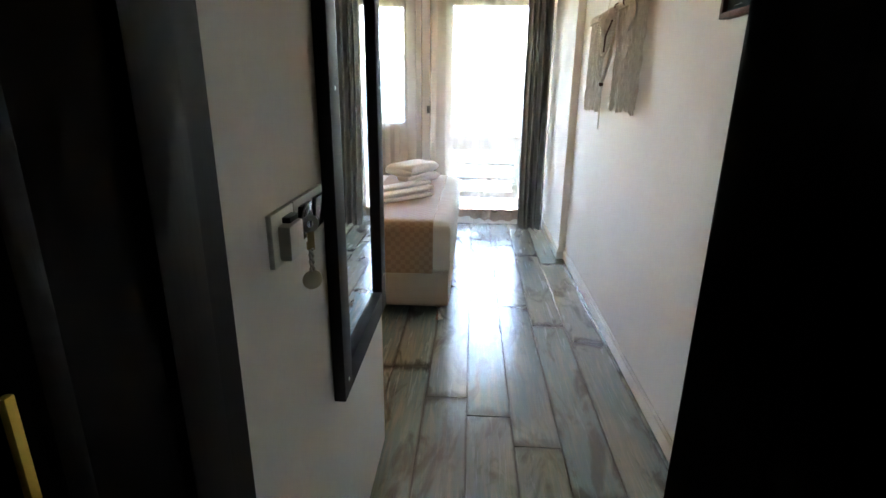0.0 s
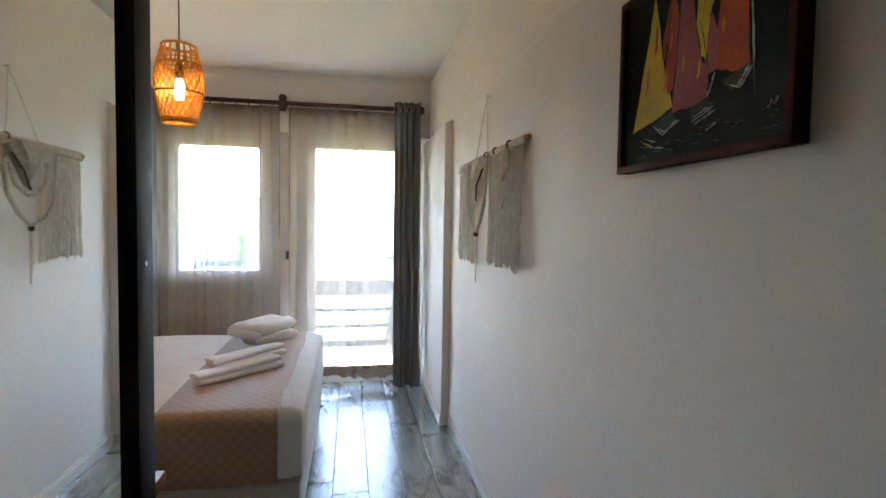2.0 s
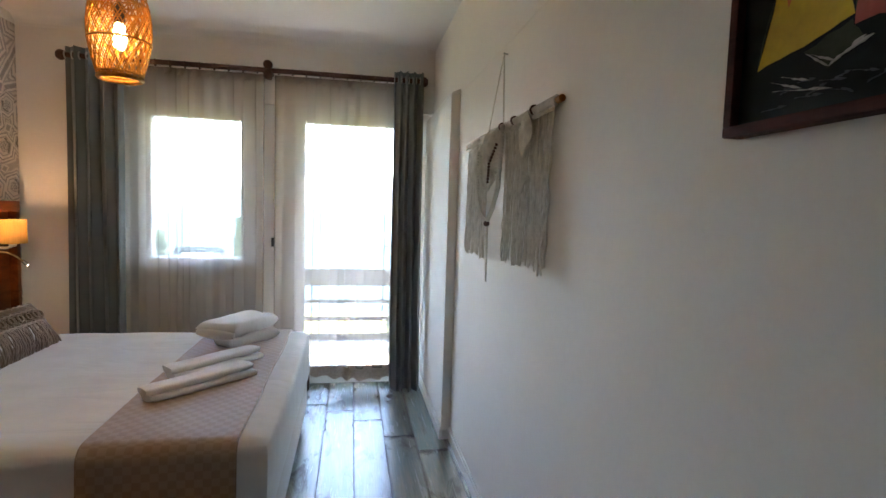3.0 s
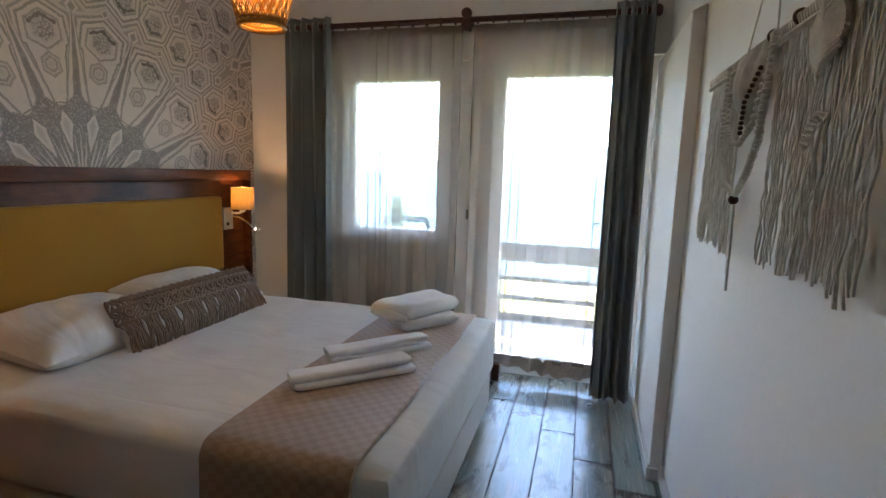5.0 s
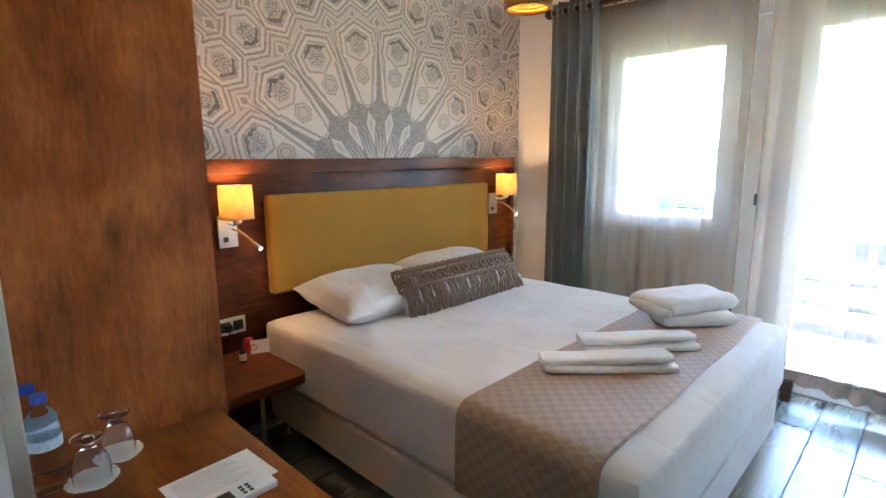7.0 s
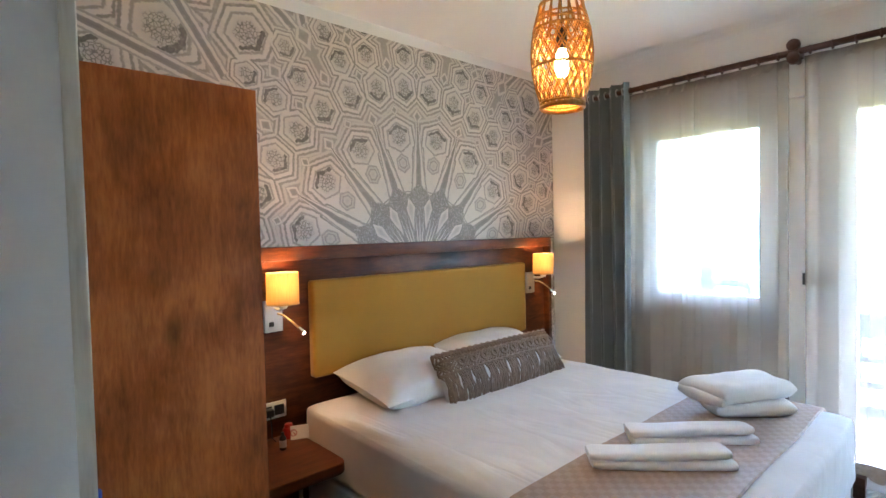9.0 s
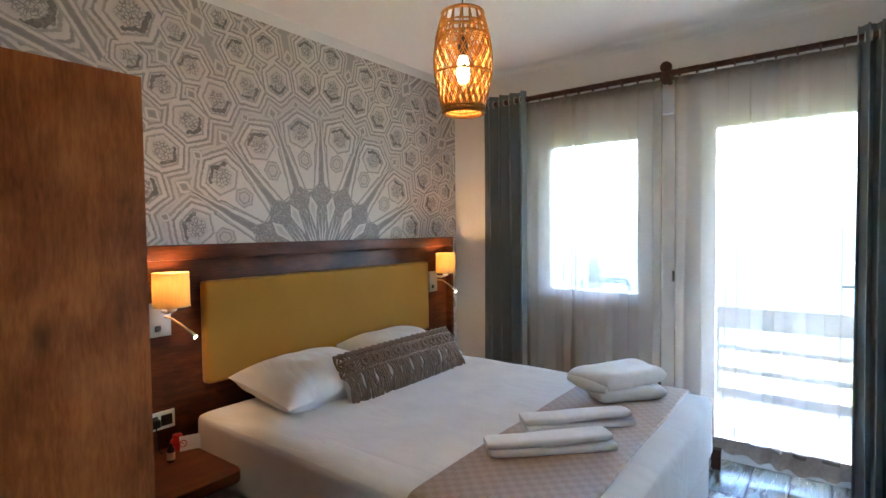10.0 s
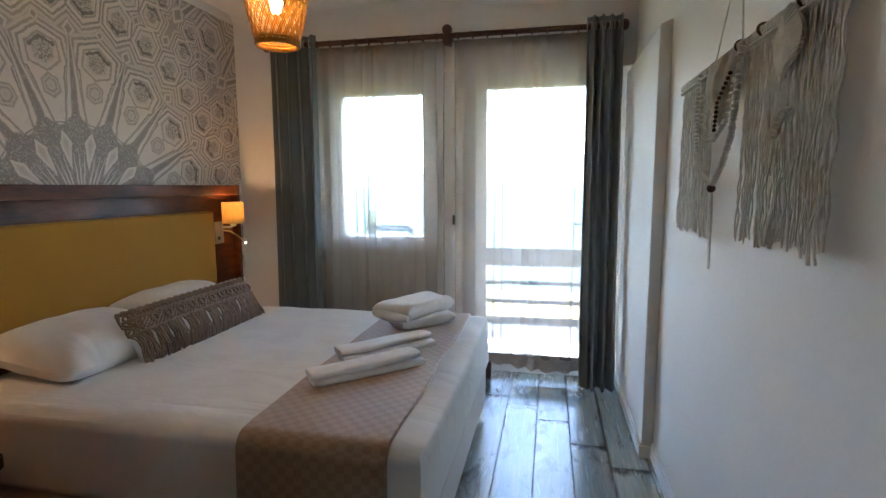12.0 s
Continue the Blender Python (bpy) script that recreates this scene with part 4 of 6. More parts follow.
# ---- bed wall ----
def headboard():
    h = thing("headboard", (XL + 0.03, 4.1, 0), "dark walnut headboard panel with a mustard upholstered cushion", "headboard")
    y0, y1 = 2.765, 5.335
    part("panel", boxes((XL + 0.004, XL + 0.045, y0, y1, 0.02, 1.27, 0.003)), HEAD_WOOD, h)
    part("top_rail", boxes((XL + 0.004, XL + 0.095, y0, y1, 1.27, 1.336, 0.004)), HEAD_WOOD, h)
    part("end_stile", boxes((XL + 0.004, XL + 0.092, y1 - 0.035, y1, 0.02, 1.269, 0.003)), HEAD_WOOD, h)
    bm = bmesh.new()
    box(bm, XL + 0.046, XL + 0.105, 3.365, 5.02, 0.68, 1.165, 0.022, 4)
    part("cushion", bm, MUSTARD, h, "mustard yellow upholstered cushion")


headboard()

BX0, BX1, BY0, BY1, BZ = -2.15, -0.295, 3.295, 4.90, 0.575


def soft_block(x0, x1, y0, y1, z0, z1, r, amp, seed):
    """A rounded block with gentle wrinkles."""
    bm = bmesh.new()
    bmesh.ops.create_cube(bm, size=2.0)
    bmesh.ops.subdivide_edges(bm, edges=bm.edges[:], cuts=28, use_grid_fill=True)
    hx, hy, hz = (x1 - x0) / 2, (y1 - y0) / 2, (z1 - z0) / 2
    c = Vector(((x0 + x1) / 2, (y0 + y1) / 2, (z0 + z1) / 2))
    off = Vector((seed * 3.1, seed * 1.7, seed * 0.9))
    for v in bm.verts:
        p = Vector((v.co.x * hx, v.co.y * hy, v.co.z * hz))
        core = Vector((max(-hx + r, min(hx - r, p.x)), max(-hy + r, min(hy - r, p.y)), max(-hz + r, min(hz - r, p.z))))
        d = p - core
        if d.length > 1e-6:
            p = core + d.normalized() * min(r, d.length) if (abs(d.x) > 1e-6) + (abs(d.y) > 1e-6) + (abs(d.z) > 1e-6) > 1 else p
        w = noise.noise((p + off) * 3.0) * amp + noise.noise(Vector((p.x * 5, p.y * 14, p.z * 6)) + off) * amp * 0.5
        n = Vector((p.x / hx, p.y / hy, p.z / hz))
        big = max(range(3), key=lambda i: abs(n[i]))
        p[big] += math.copysign(w, n[big])
        v.co = c + p
    return bm


def bed():
    b = thing("bed", ((BX0 + BX1) / 2, (BY0 + BY1) / 2, 0), "double bed with white sheets on a cream box spring", "bed")
    part("box_spring", soft_block(BX0, BX1 - 0.012, BY0 + 0.005, BY1 - 0.005, 0.075, 0.285, 0.025, 0.003, 2), BOXSPRING, b, "cream leatherette box spring")
    part("mattress", soft_block(BX0, BX1, BY0, BY1, 0.28, BZ, 0.042, 0.007, 5), SHEET, b, "mattress under a white cotton sheet")
    for x, y in ((BX1 - 0.07, BY0 + 0.02), (BX1 - 0.07, BY1 - 0.06), (BX0 + 0.1, BY0 + 0.04), (BX0 + 0.1, BY1 - 0.06)):
        part("leg", moved(turned([(0.024, 0.0), (0.026, 0.006), (0.018, 0.02), (0.016, 0.076)], 16), pose(x, y, 0)), CHROME, b, "chrome leg")


bed()


def bed_runner():
    """Cloth band over the mattress, hanging down on both long sides."""
    x0, x1, t = -0.875, -0.402, 0.009
    prof = []
    r = 0.05
    prof.append((BY0 - 0.010, 0.292))
    prof.append((BY0 - 0.010, 0.42))
    prof += [(BY0 - 0.006 + r - r * math.cos(a), BZ + 0.004 - r + r * math.sin(a)) for a in [i * math.pi / 12 for i in range(7)]]
    prof += [(BY0 + r + (BY1 - BY0 - 2 * r) * i / 24, BZ + 0.006) for i in range(1, 24)]
    prof += [(BY1 + 0.006 - r + r * math.sin(a), BZ + 0.004 - r + r * math.cos(a)) for a in [i * math.pi / 12 for i in range(7)]]
    prof.append((BY1 + 0.010, 0.3))
    bm = bmesh.new()
    n = 16
    rows = []
    for y, z in prof:
        row = []
        for i in range(n + 1):
            x = x0 + (x1 - x0) * i / n
            p = Vector((x, y, z))
            row.append(bm.verts.new((x + 0.006 * noise.noise(p * 2.5), y, z + 0.003 * noise.noise(p * 5))))
        rows.append(row)
    for a, b in zip(rows, rows[1:]):
        for i in range(n):
            bm.faces.new((a[i], b[i], b[i + 1], a[i + 1]))
    bmesh.ops.recalc_face_normals(bm, faces=bm.faces)
    bmesh.ops.solidify(bm, geom=list(bm.faces), thickness=-t)
    run = thing("bed_runner", ((x0 + x1) / 2, (BY0 + BY1) / 2, BZ), "brown quilted bed runner with a fine check across the bed", "bed runner")
    part("cloth", bm, RUNNER, run)
    for x in (x0, x1):
        part("hem", tube([(x + 0.006 * noise.noise(Vector((x, y, z)) * 2.5), y, z + 0.003 * noise.noise(Vector((x, y, z)) * 5) + 0.002) for y, z in prof], 0.0052, 6), RUNNER, run, "stitched edge of the runner")


bed_runner()
TOP = BZ + 0.010


def pillow_mesh(w, d, h, seed, pinch=0.12, n=26):
    """A stuffed cushion with pinched corners, wrinkles and a seam."""
    bm = bmesh.new()
    off = Vector((seed, seed * 2.3, 0))
    sides = []
    for s in (1, -1):
        g = []
        for j in range(n + 1):
            row = []
            for i in range(n + 1):
                u, v = 2 * i / n - 1, 2 * j / n - 1
                f = max(0.0, (1 - abs(u) ** 2.6)) ** 0.45 * max(0.0, (1 - abs(v) ** 2.6)) ** 0.45
                x = u * w / 2 * (1 - pinch * (1 - abs(v) ** 3) * 0.35 * abs(u) ** 4)
                y = v * d / 2 * (1 - pinch * (1 - abs(u) ** 3) * 0.35 * abs(v) ** 4)
                z = s * h / 2 * f + f * 0.012 * noise.noise(Vector((u * 2.5, v * 2.5, s)) + off)
                row.append(bm.verts.new((x, y, z)))
            g.append(row)
        sides.append(g)
    for s, g in zip((1, -1), sides):
        for a, b in zip(g, g[1:]):
            for i in range(n):
                f = (a[i], a[i + 1], b[i + 1], b[i])
                bm.faces.new(f if s > 0 else f[::-1])
    bmesh.ops.remove_doubles(bm, verts=bm.verts, dist=1e-4)
    return bm


solid("pillow", moved(pillow_mesh(0.46, 0.66, 0.195, 3), pose(-1.920, 3.790, 0.662, 0, 9, 2)), SHEET, "plump white cotton pillow against the mustard cushion", "pillow", True, "", "pillows on the bed")
solid("pillow", moved(pillow_mesh(0.46, 0.66, 0.195, 9), pose(-1.930, 4.460, 0.664, 0, 14, -2)), SHEET, "plump white cotton pillow against the mustard cushion", "pillow", True, "", "pillows on the bed")


def fringed_cushion():
    c = thing("fringed_cushion", (-1.70, 4.24, TOP), "long taupe macrame bolster cushion with a fringe", "cushion")
    # local x: up the cushion's face, y: along it, z: outwards
    m = Matrix.Translation((-1.715, 4.245, 0.672)) @ Euler((0, radians(58), 0)).to_matrix().to_4x4()
    part("body", moved(pillow_mesh(0.24, 0.92, 0.15, 5, 0.05), m), SHEET, c, "pale cotton cushion body")
    rnd = random.Random(4)
    net = bmesh.new()
    # knotted net over the upper half
    for k in range(2):
        for i in range(44):
            y0 = -0.45 + 0.9 * i / 44
            pts = []
            for j in range(8):
                u = j / 7
                x = -0.12 + 0.115 * u
                y = y0 + (0.035 * math.sin(u * math.pi * 1.5) if k else -0.035 * math.sin(u * math.pi * 1.5))
                f = max(0.0, 1 - abs(2 * x / 0.24) ** 2.6) ** 0.55 * max(0.0, 1 - abs(2 * y / 0.92) ** 2.6) ** 0.55
                pts.append((x, max(-0.455, min(0.455, y)), 0.075 * f + 0.004 + 0.003 * k))
            tube(pts, 0.006, 5, net)
    part("net", moved(net, m), TAUPE, c, "knotted taupe cord net")
    band = bmesh.new()
    for x in (-0.118, -0.075, -0.008):
        pts = [(x + 0.004 * math.sin(j * 2.1), -0.455 + 0.91 * j / 60, 0.075 * max(0.0, 1 - abs(2 * x / 0.24) ** 2.6) ** 0.55 * max(0.0, 1 - abs(2 * (-0.455 + 0.91 * j / 60) / 0.92) ** 2.6) ** 0.55 + 0.008) for j in range(61)]
        tube(pts, 0.0075, 6, band)
    part("braid", moved(band, m), TAUPE, c)
    fr = bmesh.new()
    for i in range(260):
        y0 = -0.455 + 0.91 * (i + rnd.uniform(-0.5, 0.5)) / 260
        tie = round(y0 / 0.083) * 0.083 + 0.022 * math.sin(round(y0 / 0.083) * 2.3)
        reach, flare = rnd.uniform(0.150, 0.178), rnd.uniform(0.0, 0.030)
        pts = []
        for j in range(6):
            u = j / 5
            x = -0.012 + reach * u
            y = y0 + (tie - y0) * (0.25 + 0.15 * math.sin(tie * 31)) * math.sin(min(1, u * 1.6) * math.pi) + rnd.uniform(-0.004, 0.004) + 0.012 * u * u * math.sin(i * 1.7)
            f = max(0.0, 1 - min(1, abs(2 * x / 0.26)) ** 2.6) ** 0.55 * max(0.0, 1 - abs(2 * y / 0.92) ** 2.6) ** 0.55
            pts.append((min(x, 0.150 - 0.25 * flare), y, 0.075 * f + 0.006 + flare * u * u + 0.004 * math.sin(i * 2.9 + 4 * u)))
        tube(pts, 0.0035, 4, fr)
    part("fringe", moved(fr, m), TAUPE, c, "loose taupe cord fringe")
    for i in range(12):
        y = -0.41 + 0.82 * i / 11
        pts = [(-0.045 + 0.018 * math.cos(a), y + 0.018 * math.sin(a), 0.078 * max(0.0, 1 - abs(2 * y / 0.92) ** 2.6) ** 0.55 + 0.010) for a in [k * math.pi / 5 for k in range(11)]]
        part("knot_ring", moved(tube(pts, 0.006, 5), m), TAUPE, c)


fringed_cushion()


def stadium_bar(length, w, h, seed, n=22, skew=0.0):
    """A flat roll of cloth: rounded section, nearly flat ends, slightly uneven along its run."""
    bm = bmesh.new()
    sec = []
    for k in range(20):
        a = 2 * math.pi * k / 20
        c, s_ = math.cos(a), math.sin(a)
        sec.append((math.copysign(abs(c) ** 0.45, c) * w / 2, math.copysign(abs(s_) ** 0.75, s_) * h / 2))
    rings = []
    for i in range(n + 1):
        k = i / n
        x = -length / 2 + length * k
        e = min(k, 1 - k)
        f = 0.80 if e == 0 else 0.95 if e < 0.03 else 1.0
        ring = []
        for y, z in sec:
            wob = noise.noise(Vector((x * 7, y * 16 + seed, z * 16))) * 0.0035
            dent = 1 - 0.10 * noise.noise(Vector((x * 5 + seed, 0, 3)))
            ring.append(bm.verts.new((x + skew * z * (1 if k > 0.5 else -1), y * f + wob, z * f * dent + wob + 0.003 * math.sin(x * 6 + seed))))
        rings.append(ring)
    for a, b in zip(rings, rings[1:]):
        for k in range(20):
            bm.faces.new((a[k], b[k], b[(k + 1) % 20], a[(k + 1) % 20]))
    bm.faces.new(rings[0])
    bm.faces.new(rings[-1][::-1])
    return bm


def rolled_towel(at, ang, length):
    """A hand towel folded into a long flat roll, two layers high."""
    t = thing("hand_towel", at, "white terry hand towel folded into a long flat roll", "towel", "folded towels on the bed")
    m = Matrix.Translation(at) @ Euler((0, 0, radians(ang))).to_matrix().to_4x4()
    part("fold", moved(stadium_bar(length, 0.092, 0.031, at[1]), m @ pose(0.006, -0.004, 0.0155)), TERRY, t)
    part("fold", moved(stadium_bar(length - 0.004, 0.086, 0.032, at[1] * 3, 22, 0.03), m @ pose(-0.006, 0.003, 0.0455)), TERRY, t)
    part("rolled_edge", moved(stadium_bar(length - 0.010, 0.044, 0.022, at[1] * 5, 22, 0.03), m @ pose(-0.008, 0.026, 0.0475)), TERRY, t)


rolled_towel((-0.655, 3.838, TOP), 45, 0.468)
rolled_towel((-0.663, 4.108, TOP), 47, 0.458)


def folded_quad(corners, h, seed, edge=0.35, tip=0.0, n=30):
    """A thick folded cloth over a four-cornered outline: soft rounded rim, gently sunken top, wrinkles."""
    bm = bmesh.new()
    A, B, C, D = (Vector((*c, 0)) for c in corners)
    g = [[], []]
    for s in (0, 1):
        for j in range(n + 1):
            row = []
            for i in range(n + 1):
                u, v = 0.5 - 0.5 * math.cos(math.pi * i / n), 0.5 - 0.5 * math.cos(math.pi * j / n)
                p = (A * (1 - u) + B * u) * (1 - v) + (D * (1 - u) + C * u) * v
                cu, cv = abs(2 * u - 1), abs(2 * v - 1)
                f = max(0.0, 1 - cu ** 8) ** edge * max(0.0, 1 - cv ** 8) ** edge
                w = noise.noise(Vector((p.x * 9 + seed, p.y * 9, s * 2))) * 0.010 + noise.noise(Vector((p.x * 24, p.y * 24 + seed, 5))) * 0.003
                top = h * (0.52 + 0.48 * f) + w * f - 0.012 * math.sin(math.pi * u) * math.sin(math.pi * v) + tip * max(0.0, 0.5 - u) * max(0.0, 0.6 - v)
                low = h * 0.52 * (1 - f) + 0.002
                row.append(bm.verts.new((p.x, p.y, top if s else low)))
            g[s].append(row)
    for s in (0, 1):
        for a, b in zip(g[s], g[s][1:]):
            for i in range(n):
                q = (a[i], a[i + 1], b[i + 1], b[i])
                bm.faces.new(q if s else q[::-1])
    bmesh.ops.remove_doubles(bm, verts=bm.verts, dist=0.0012)
    return bm


def bath_towels():
    # outline corners: towards the headboard, the passage, the bed's foot, the window
    solid("bath_towel", moved(folded_quad(((-0.770, 4.470), (-0.675, 4.400), (-0.445, 4.640), (-0.600, 4.830)), 0.072, 3.3, 0.45), pose(0, 0, TOP)), TERRY, "thick white bath towel folded flat on the runner", "towel", True, "", "folded towels on the bed")
    t = thing("bath_towel", (-0.66, 4.60, TOP + 0.06), "soft white bath towel folded over and stacked on another", "towel", "folded towels on the bed")
    part("fold", moved(folded_quad(((-0.850, 4.440), (-0.640, 4.395), (-0.465, 4.715), (-0.660, 4.860)), 0.088, 6.1, 0.45, 0.03), pose(0, 0, TOP + 0.055)), TERRY, t)
    lip = tube([(-0.842, 4.446, 0.036), (-0.780, 4.420, 0.030), (-0.710, 4.402, 0.024), (-0.645, 4.396, 0.020)], 0.021, 10, None, lambda k: 0.75 + 0.5 * math.sin(math.pi * k))
    part("rolled_edge", moved(lip, pose(0, 0, TOP + 0.056)), TERRY, t)


bath_towels()


def sconce(y, gap):
    """Wall lamp: steel plate, cream drum shade and a flexible reading light."""
    s = thing("wall_lamp", (XL + 0.045, y, 1.02), "wall lamp with a cream drum shade and flexible reading light, lit", "wall lamp", "lamps beside the bed")
    x = XL + 0.045
    part("plate", boxes((x, x + 0.022, y - 0.055 - gap, y + 0.035 - gap, 0.935, 1.085, 0.006)), STEEL, s, "brushed steel plate")
    part("switch", boxes((x + 0.022, x + 0.028, y - 0.035 - gap, y - 0.012 - gap, 0.962, 0.985, 0.003)), BLACK, s)
    part("arm", tube([(x + 0.02, y, 1.045), (x + 0.07, y, 1.045), (x + 0.10, y, 1.055), (x + 0.105, y, 1.085)], 0.008), STEEL, s)
    part("socket", moved(turned([(0.016, 0.0), (0.020, 0.005), (0.020, 0.06), (0.010, 0.062)], 16), pose(x + 0.105, y, 1.055)), WHITE_PLASTIC, s)
    sh = [(0.071, 0.0), (0.073, 0.0), (0.072, 0.145), (0.070, 0.145), (0.071, 0.0)]
    part("shade", moved(turned(sh, 36, False), pose(x + 0.105, y, 1.076)), SHADE, s, "cream fabric drum shade")
    part("shade_rim", moved(turned([(0.0742, -0.002), (0.0742, 0.003), (0.070, 0.003), (0.070, -0.002), (0.0742, -0.002)], 36, False), pose(x + 0.105, y, 1.076)), BRASS, s)
    part("bulb", moved(turned([(0.0, 0.11), (0.018, 0.10), (0.026, 0.08), (0.022, 0.055), (0.012, 0.035)], 16), pose(x + 0.105, y, 1.085)), BULB_SOFT, s)
    pts = [(x + 0.02, y + 0.01, 1.02), (x + 0.06, y + 0.02, 1.015), (x + 0.10, y + 0.045, 0.985), (x + 0.13, y + 0.075, 0.945)]
    part("flexible_neck", tube(pts, 0.005, 8), BRASS, s)
    part("reading_head", tube([(x + 0.12, y + 0.065, 0.957), (x + 0.138, y + 0.083, 0.932)], 0.011, 12), CHROME, s)
    part("led", tube([(x + 0.138, y + 0.083, 0.932), (x + 0.1395, y + 0.0845, 0.930)], 0.008, 12), LED, s)
    lamp("lamp_light", "POINT", Matrix.Translation((x + 0.105, y, 1.17)), 0.47, (1.0, 0.56, 0.25), radius=0.035)


BULB_SOFT = glow("warm_lamp_bulb", (1.0, 0.62, 0.28), 0.8)
sconce(3.192, 0.0)
sconce(5.158, 0.028)


def pendant():
    cx, cy, z0, H = -0.855, 3.60, 1.785, 0.338
    p = thing("pendant_lamp", (cx, cy, ZC), "woven honey rattan pendant lamp with a glowing bulb", "pendant lamp")

    def rad(k):
        return 0.060 + 0.040 * math.sin(math.pi * min(1, max(0, 0.06 + 0.86 * k))) ** 1.1 - 0.002 * k

    def at(k, a):
        r = rad(k)
        return (cx + r * math.cos(a), cy + r * math.sin(a), z0 + H * k)

    for sgn, off in ((1, 0.0), (-1, 0.0), (1, 0.09), (-1, 0.09)):
        bm = bmesh.new()
        for i in range(22):
            a0 = 2 * math.pi * i / 22 + off
            tube([at(0.03 + 0.72 * j / 14, a0 + sgn * 0.9 * j / 14 * 1.5) for j in range(15)], 0.0023, 4, bm)
        part("lattice", bm, RATTAN, p)
    bm = bmesh.new()
    for i in range(34):
        a = 2 * math.pi * i / 34
        tube([at(0.72 + 0.27 * j / 5, a + 0.10 * (-1) ** i * j / 5) for j in range(6)], 0.0030, 4, bm)
    part("upper_weave", bm, RATTAN, p)
    for k, r in ((0.01, 0.008), (0.05, 0.004), (0.38, 0.004), (0.74, 0.004), (0.80, 0.003), (0.86, 0.003), (0.985, 0.006)):
        bm = tube([at(k, 2 * math.pi * i / 40) for i in range(41)], r, 6)
        part("hoop", bm, RATTAN, p)
    part("bulb", moved(turned([(0.0, -0.075), (0.012, -0.072), (0.020, -0.055), (0.022, -0.03), (0.017, 0.0), (0.012, 0.02)], 18), pose(cx, cy, z0 + 0.175)), BULB, p, "glowing filament bulb")
    part("socket", moved(turned([(0.016, 0.0), (0.018, 0.01), (0.018, 0.06), (0.006, 0.075)], 16), pose(cx, cy, z0 + 0.19)), BLACK, p)
    part("cord", tube([(cx, cy, z0 + 0.25), (cx, cy, ZC - 0.02)], 0.0028, 8), BLACK, p)
    part("ceiling_rose", moved(turned([(0.0, -0.03), (0.02, -0.028), (0.045, -0.008), (0.048, 0.0)], 24), pose(cx, cy, ZC)), WHITE_PLASTIC, p)
    lamp("pendant_light", "POINT", Matrix.Translation((cx, cy, z0 + 0.135)), 1.5, (1.0, 0.58, 0.13), radius=0.022)


pendant()


# ---- wardrobe, desk and nightstand ----
WX, WY1, WZ = -1.30, 2.762, 1.80


def wardrobe():
    w = thing("wardrobe", (-1.78, 2.53, 0), "tall brown stained plywood wardrobe with a plain panel side", "wardrobe")
    part("side_panel", boxes((WX - 0.022, WX, ALCOVE_Y + 0.017, WY1, 0.0, WZ, 0.002)), PANEL_WOOD, w)
    part("end_panel", boxes((XL + 0.006, WX - 0.023, WY1 - 0.022, WY1 - 0.002, 0.0, WZ - 0.004, 0.002)), PANEL_WOOD, w)
    part("top", boxes((XL + 0.006, WX - 0.023, ALCOVE_Y + 0.017, WY1 - 0.024, WZ - 0.03, WZ - 0.006, 0.002)), PANEL_WOOD, w)


wardrobe()
DZ, DESKX1 = 0.627, -0.64


def desk():
    d = thing("desk", (-1.0, 2.5, 0), "brown stained wooden desk top fixed between wardrobe and wall", "desk")
    part("tabletop", boxes((WX + 0.001, DESKX1, ALCOVE_Y + 0.017, 2.735, DZ - 0.04, DZ, 0.004)), DESK_WOOD, d)
    part("end_panel", boxes((WX + 0.02, DESKX1 - 0.05, 2.695, 2.717, 0.0, DZ - 0.041, 0.003)), DESK_WOOD, d)
    part("apron", boxes((DESKX1 - 0.045, DESKX1 - 0.022, ALCOVE_Y + 0.02, 2.69, 0.0, DZ - 0.041, 0.003)), DESK_WOOD, d)


desk()
NZ = 0.43


def nightstand():
    n = thing("nightstand", (-1.95, 3.06, 0), "dark walnut floating bedside shelf with rounded corner and steel leg", "nightstand")
    bm = bmesh.new()
    pts = [(XL + 0.046, 2.768), (-1.735, 2.768)]
    cx, cy, r = -1.775, 3.245, 0.04
    pts += [(cx + r * math.cos(a), cy + r * math.sin(a)) for a in [i * math.pi / 12 for i in range(7)]]
    pts += [(XL + 0.046, 3.285)]
    lo, hi = [bm.verts.new((x, y, NZ - 0.045)) for x, y in pts], [bm.verts.new((x, y, NZ)) for x, y in pts]
    bm.faces.new(hi)
    bm.faces.new(lo[::-1])
    for i in range(len(pts)):
        j = (i + 1) % len(pts)
        bm.faces.new((lo[i], lo[j], hi[j], hi[i]))
    bmesh.ops.bevel(bm, geom=[e for e in bm.edges if abs(e.verts[0].co.z - e.verts[1].co.z) < 1e-5], offset=0.004, segments=2, affect="EDGES")
    part("shelf", bm, HEAD_WOOD, n)
    part("leg", tube([(-1.80, 3.10, NZ - 0.045), (-1.80, 3.10, 0.0)], 0.009, 10), STEEL, n, "thin steel leg")


nightstand()


